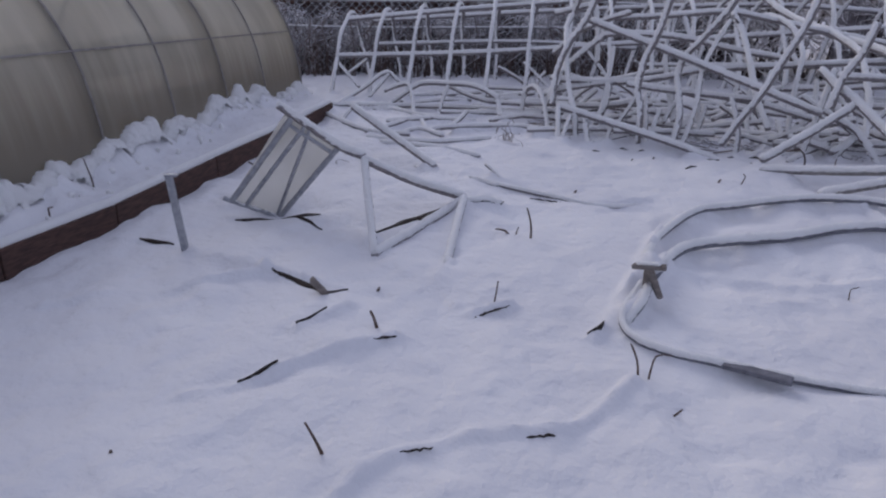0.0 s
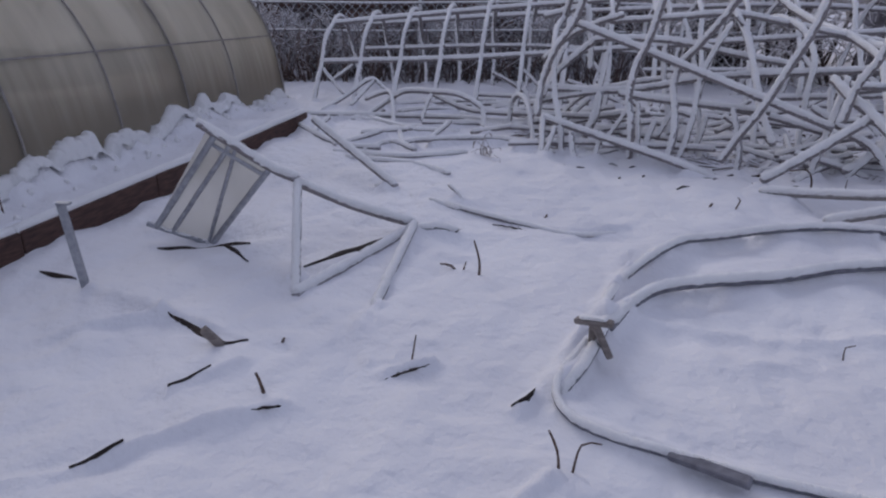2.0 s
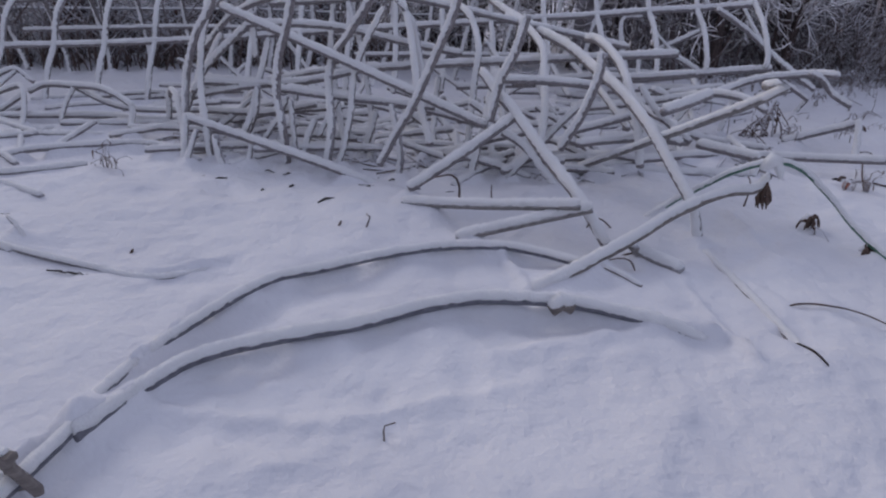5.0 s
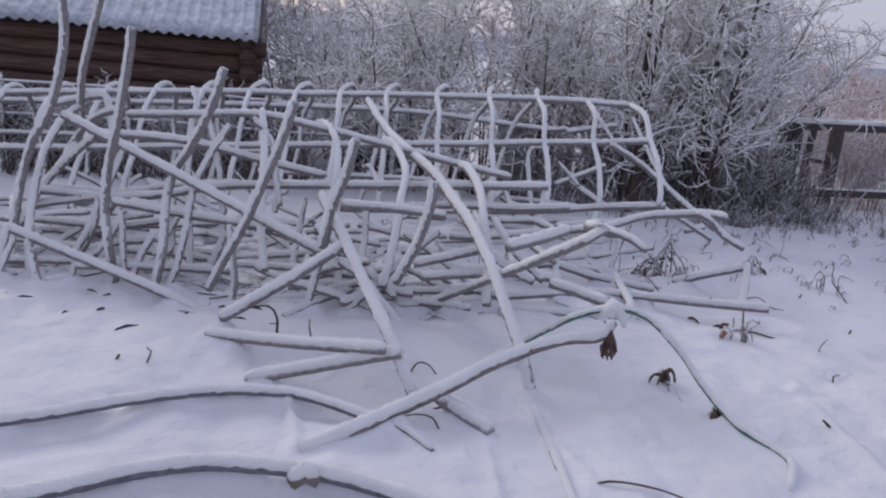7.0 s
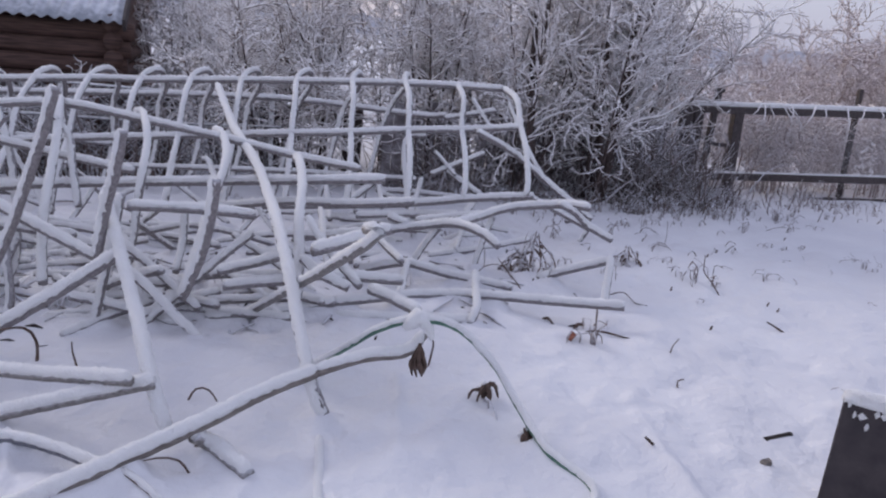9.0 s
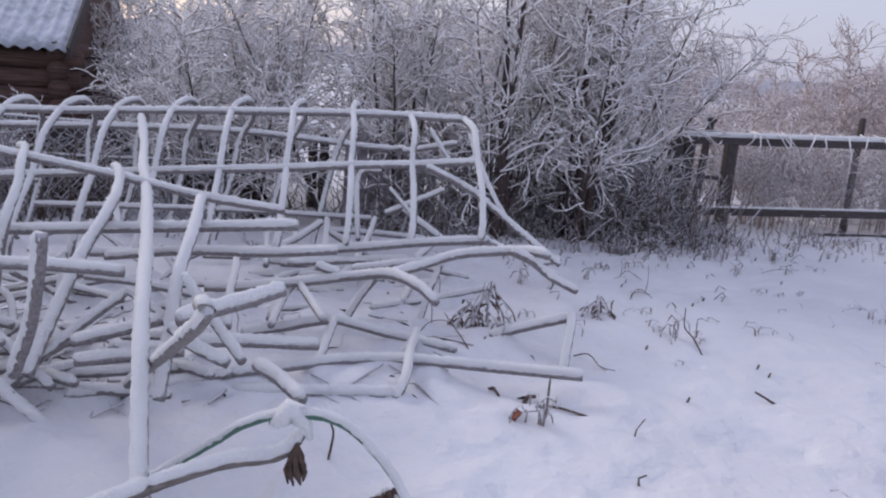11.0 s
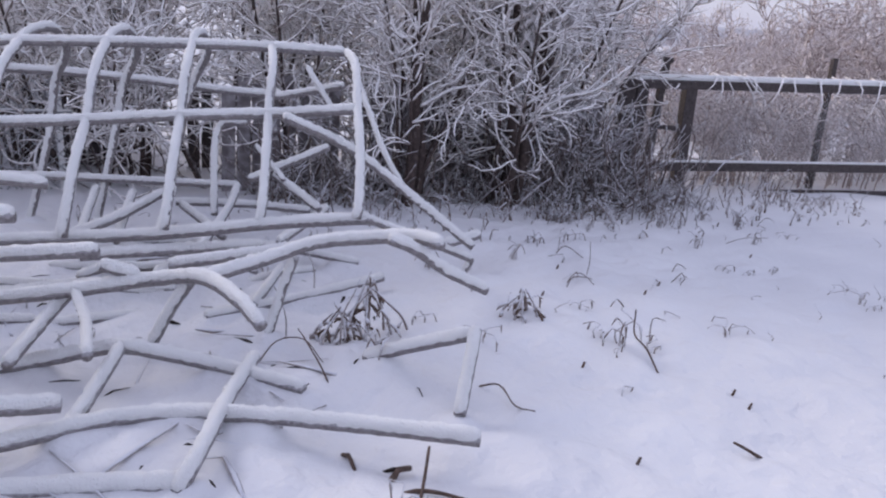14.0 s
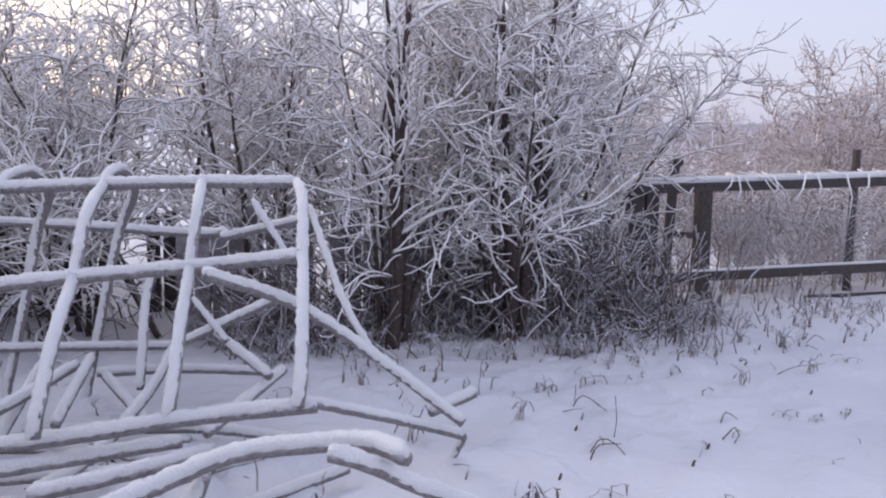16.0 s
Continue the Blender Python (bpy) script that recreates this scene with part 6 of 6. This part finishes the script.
for x, y, k, s in ((3.75, 11.6, 1, 0.8), (4.4, 11.2, 3, 1.1), (4.9, 11.2, 0, 0.95), (5.7, 10.9, 1, 1.0), (6.4, 10.75, 0, 0.95), (7.3, 9.95, 2, 0.95), (7.7, 10.9, 1, 1.0), (8.4, 9.95, 0, 1.0), (8.5, 11.2, 2, 1.0),
                   (8.85, 10.75, 0, 1.05), (9.3, 11.5, 2, 1.0), (7.2, 11.8, 1, 1.0), (4.7, 13.0, 2, 0.95), (6.2, 12.9, 2, 0.95), (8.4, 12.9, 0, 1.0), (3.1, 13.8, 1, 0.9), (3.7, 13.3, 0, 0.8), (3.4, 15.5, 2, 1.0), (-2.5, 11.4, 3, 0.45), (-1.4, 11.2, 3, 0.4), (0.2, 11.4, 3, 0.5), (1.6, 11.3, 3, 0.55)):
    tree(k, x, y, tr.uniform(0, 6.2), s * tr.uniform(0.95, 1.05))
tree(0, 9.25, 10.95, 1.0, 1.05, lean=radians(20))
tree(1, 9.0, 11.2, 2.0, 1.1, lean=radians(14))
for i in range(16):
    tree(tr.choice((1, 3)), 11.6 + 0.75 * i + tr.uniform(-0.3, 0.3), 11.9 - 0.05 * i + tr.uniform(-0.1, 0.9), tr.uniform(0, 6.2), tr.uniform(0.42, 0.6), True)
for i in range(20):
    tree(tr.choice((0, 1, 2)), 15.0 + 1.1 * i + tr.uniform(-0.4, 0.4), 17.5 - 0.12 * i + tr.uniform(-2.0, 4), tr.uniform(0, 6.2), tr.uniform(0.7, 1.05), True)
for x, y, k, s in ((15.7, 13.4, 0, 1.0), (16.6, 12.7, 2, 0.95), (17.5, 13.2, 1, 1.1), (18.6, 12.4, 0, 1.0), (14.6, 14.6, 3, 1.0)):
    tree(k, x, y, tr.uniform(0, 6.2), s, True)
for i in range(26):
    tree(3, 12.0 + 1.3 * i + tr.uniform(-0.5, 0.5), 24.0 - 0.1 * i + tr.uniform(-3, 5), tr.uniform(0, 6.2), tr.uniform(0.9, 1.4), True)
for t in KINDS + PALE_KINDS:
    for o in (*t.children_recursive, t):
        bpy.data.objects.remove(o)

# older dark trunks among the bushes
for x, y, lean in ((7.30, 9.80, 0.05), (7.42, 9.92, -0.07), (8.36, 9.84, -0.06), (8.50, 9.90, 0.10), (8.62, 10.05, 0.16)):
    old = thing("old_tree", "dark old trunk with rimed limbs among the bushes", "tree", (x, y, ground_z(x, y)), group="old trees")
    base = spline([(0, 0, -0.2), (0.03, 0, 0.5), (lean, 0.05, 1.2), (lean * 1.6, 0.05, 2.1), (lean * 2.6, 0.1, 3.0)], 0.12)
    v, f = tube_arrays(base, np.linspace(0.062, 0.018, len(base)), 9, 0.06, RNG)
    part("trunk", mesh_of("trunk", v, f), BARK, old)
    for k in range(6):
        p = base[8 + 3 * k]
        side = 0.5 * (-1) ** k * RNG.uniform(0.6, 1.2)
        limb = spline([p, p + (side * 0.5, -0.1, 0.2), p + (side, -0.15, 0.28), p + (side * 1.6, -0.2, 0.55)], 0.08)
        v, f = tube_arrays(limb, np.linspace(0.022, 0.008, len(limb)), 6, 0.06, RNG)
        part("limb", mesh_of("limb", v, f), BRANCH, old)

# thicket of crooked dark stems at the foot of the trees
V, F = [], []
for i in range(2100):
    if i < 700:
        x, y = RNG.uniform(-3.6, 10.5), RNG.uniform(10.75, 11.9)
    else:
        x = RNG.uniform(5.9, 10.6) if i < 1500 else RNG.normal(9.5, 0.35)
        y = 10.45 - 0.4 * abs(RNG.normal())
    z = ground_z(x, y)
    p = np.array((x, y, z - 0.05 if i % 3 else z + RNG.uniform(0.05, 0.8)))
    d = np.array((RNG.normal() * 0.5, RNG.normal() * 0.2, 0.9 if i % 3 else RNG.normal() * 0.5))
    length, line = (0.25 + 1.0 * RNG.uniform() ** 1.6) * (1.0 if i % 3 else 0.6), [p]
    for _ in range(5):
        d = d / np.linalg.norm(d) + RNG.normal(size=3) * (0.3, 0.15, 0.25)
        p = p + d / np.linalg.norm(d) * length / 5
        line.append(np.array((p[0], p[1], max(p[2], z + 0.01) if len(line) > 1 else p[2])))
    fat = 0.006 + 0.008 * RNG.uniform() ** 3
    v, f = tube_arrays(np.array(line), np.linspace(fat, 0.55 * fat, 6), 3)
    F += [tuple(w + len(V) for w in q) for q in f]
    V += list(v)
tagged(part("thicket", mesh_of("thicket", V, F), BRUSH), "dark tangled thicket of bare stems under the trees", "thicket", kind="stuff")
# trampled dead grass and stalks along the foot of the thicket
V, F = [], []
CLUMPS = [(RNG.uniform(6.0, 10.8) if k % 2 else RNG.normal(9.4, 0.6), 10.3 - 1.0 * RNG.uniform() ** 2, RNG.uniform(0.06, 0.26)) for k in range(60)]
for i in range(1300):
    cx, cy, wide = CLUMPS[i % 60]
    x, y = cx + RNG.normal() * wide, min(cy + RNG.normal() * wide * 0.8, 10.6)
    z = ground_z(x, y)
    a, h, lay = RNG.uniform(0, 6.28), 0.05 + 0.20 * RNG.uniform() ** 2, RNG.uniform(0.2, 2.2)
    out = np.array((np.cos(a), np.sin(a), 0)) * h * lay
    line = np.array([(x, y, z - 0.02), (x, y, z + 0.5 * h), (x, y, z + 0.85 * h), (x, y, z + h * (1.0 - 0.3 * lay))]) + np.outer((0, 0.2, 0.55, 1.0), out) + RNG.normal(size=(4, 3)) * 0.012
    line[1:, 2] = np.maximum(line[1:, 2], z + 0.006)
    v, f = tube_arrays(line, np.array((0.005, 0.005, 0.0045, 0.0028)) * RNG.uniform(0.7, 1.5), 3)
    F += [tuple(w + len(V) for w in q) for q in f]
    V += list(v)
tagged(part("dead_grass", mesh_of("dead_grass", V, F), STALK), "matted brown dead grass touched with frost", "grass", kind="stuff")
V, F = [], []
TUFTS = [(RNG.uniform(11.4, 18.5), RNG.uniform(0.12, 0.42), RNG.uniform(0.25, 0.75)) for _ in range(26)]
for i in range(1700):
    centre, wide, low = TUFTS[i % 26]
    x = centre + RNG.normal() * wide
    y = 11.4 - 0.17 * (x - 10.9) + abs(RNG.normal()) * 0.6
    z = ground_z(x, y)
    if i < 110:
        line = np.array([(x, y, z - 0.1), (x + RNG.normal() * 0.05, y, z + 0.5), (x + RNG.normal() * 0.15, y, z + 1.1)])
        v, f = tube_arrays(line, (0.012, 0.010, 0.007), 4)
    else:
        z += low + (1.3 - low) * RNG.uniform() ** 0.8
        d = RNG.normal(size=3) * (0.16, 0.1, 0.12)
        line = np.array([(x, y, z), (x + d[0], y + d[1], z + d[2] + 0.03), (x + 1.9 * d[0], y + 1.6 * d[1], z + 1.5 * d[2])])
        v, f = tube_arrays(line, (0.009, 0.009, 0.005), 3)
    F += [tuple(w + len(V) for w in q) for q in f]
    V += list(v)
tagged(part("cane_thicket", mesh_of("cane_thicket", V, F), PALE), "pale brown frosted brush hanging behind the rail fence", "thicket", kind="stuff")
V, F = [], []
for _ in range(420):
    x, y = RNG.uniform(8.2, 10.3), RNG.uniform(10.5, 11.9)
    h = 0.25 + 0.9 * RNG.uniform() ** 2
    line = np.array([(x, y, -0.4), (x + RNG.normal() * 0.08, y, -0.35 + h * 0.5), (x + RNG.normal() * 0.2, y + RNG.normal() * 0.15, -0.3 + h)])
    v, f = tube_arrays(line, (0.012, 0.010, 0.006), 3)
    F += [tuple(w + len(V) for w in q) for q in f]
    V += list(v)
tagged(part("bramble", mesh_of("bramble", V, F), BRUSH), "frosted brown brambles beside the gate post", "thicket", kind="stuff")
# old plank fence seen dark between the trunks
planks = thing("plank_fence", "dark old plank fence behind the trees", "fence", (6.5, 12.0, -0.3))
planks_inv = planks.matrix_basis.inverted()
for i in range(98):
    x = -3.7 + i * 0.145
    top = 0.62 + 0.08 * math.sin(i * 2.3)
    rimed = 5.6 < x < 9.9
    deep = 10.62 if rimed else 11.95
    if (i * 7) % 11 in ((5,) if rimed else (2, 5, 6, 9)):
        continue
    held(planks_inv, part("plank", beam_between((x, deep, -0.4), (x + 0.01 * math.sin(i), deep, top + (0.15 if rimed else 0)), 0.02, 0.125), RIMED if rimed else GATE, planks))

# far woods on the horizon, their haze put into the pale colour
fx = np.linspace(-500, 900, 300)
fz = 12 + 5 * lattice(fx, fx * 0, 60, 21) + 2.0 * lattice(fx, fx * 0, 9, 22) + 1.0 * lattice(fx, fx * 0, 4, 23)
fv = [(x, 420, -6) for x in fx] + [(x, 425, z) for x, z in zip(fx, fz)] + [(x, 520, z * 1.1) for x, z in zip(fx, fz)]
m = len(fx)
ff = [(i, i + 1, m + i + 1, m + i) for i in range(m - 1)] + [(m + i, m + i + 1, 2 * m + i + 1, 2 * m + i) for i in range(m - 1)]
tagged(part("backdrop", mesh_of("backdrop", fv, ff), FAR_HAZED), "far wooded ridge, winter haze put into its pale colour", "woods", kind="structure")

# ---- snow drifted against every tube that lies low ----
gz = mz.reshape(ny, nx).copy()
low_lines = np.concatenate(BEDDED)
over = low_lines[:, 2] - height(low_lines[:, 0], low_lines[:, 1])
low_lines = low_lines[(over < 0.06) & (over > -0.03) & ((low_lines[:, 0] > -0.7) | (low_lines[:, 1] > 7.0))]
patch = 0.5 + 0.5 * lattice(low_lines[:, 0], low_lines[:, 1], 0.22, 41)
for (x, y, z, r), share in zip(low_lines, patch):
    i0, i1 = np.searchsorted(gx, (x - 0.14, x + 0.14))
    j0, j1 = np.searchsorted(gy, (y - 0.14, y + 0.14))
    if i0 == i1 or j0 == j1 or i1 - i0 > 30:
        continue
    flat_d = np.hypot(gx[None, i0:i1] - x, gy[j0:j1, None] - y)
    base = mz.reshape(ny, nx)[j0:j1, i0:i1]
    rise = np.clip(z + r * (1.3 * share - 0.85) - base, 0, 0.06)
    gz[j0:j1, i0:i1] = np.maximum(gz[j0:j1, i0:i1], base + rise * np.exp(-(np.maximum(0, flat_d - r) / 0.045) ** 2))
gdata.vertices.foreach_set("co", np.stack([mx.ravel(), my.ravel(), gz.ravel()], -1).ravel().astype(np.float32))
gdata.update()
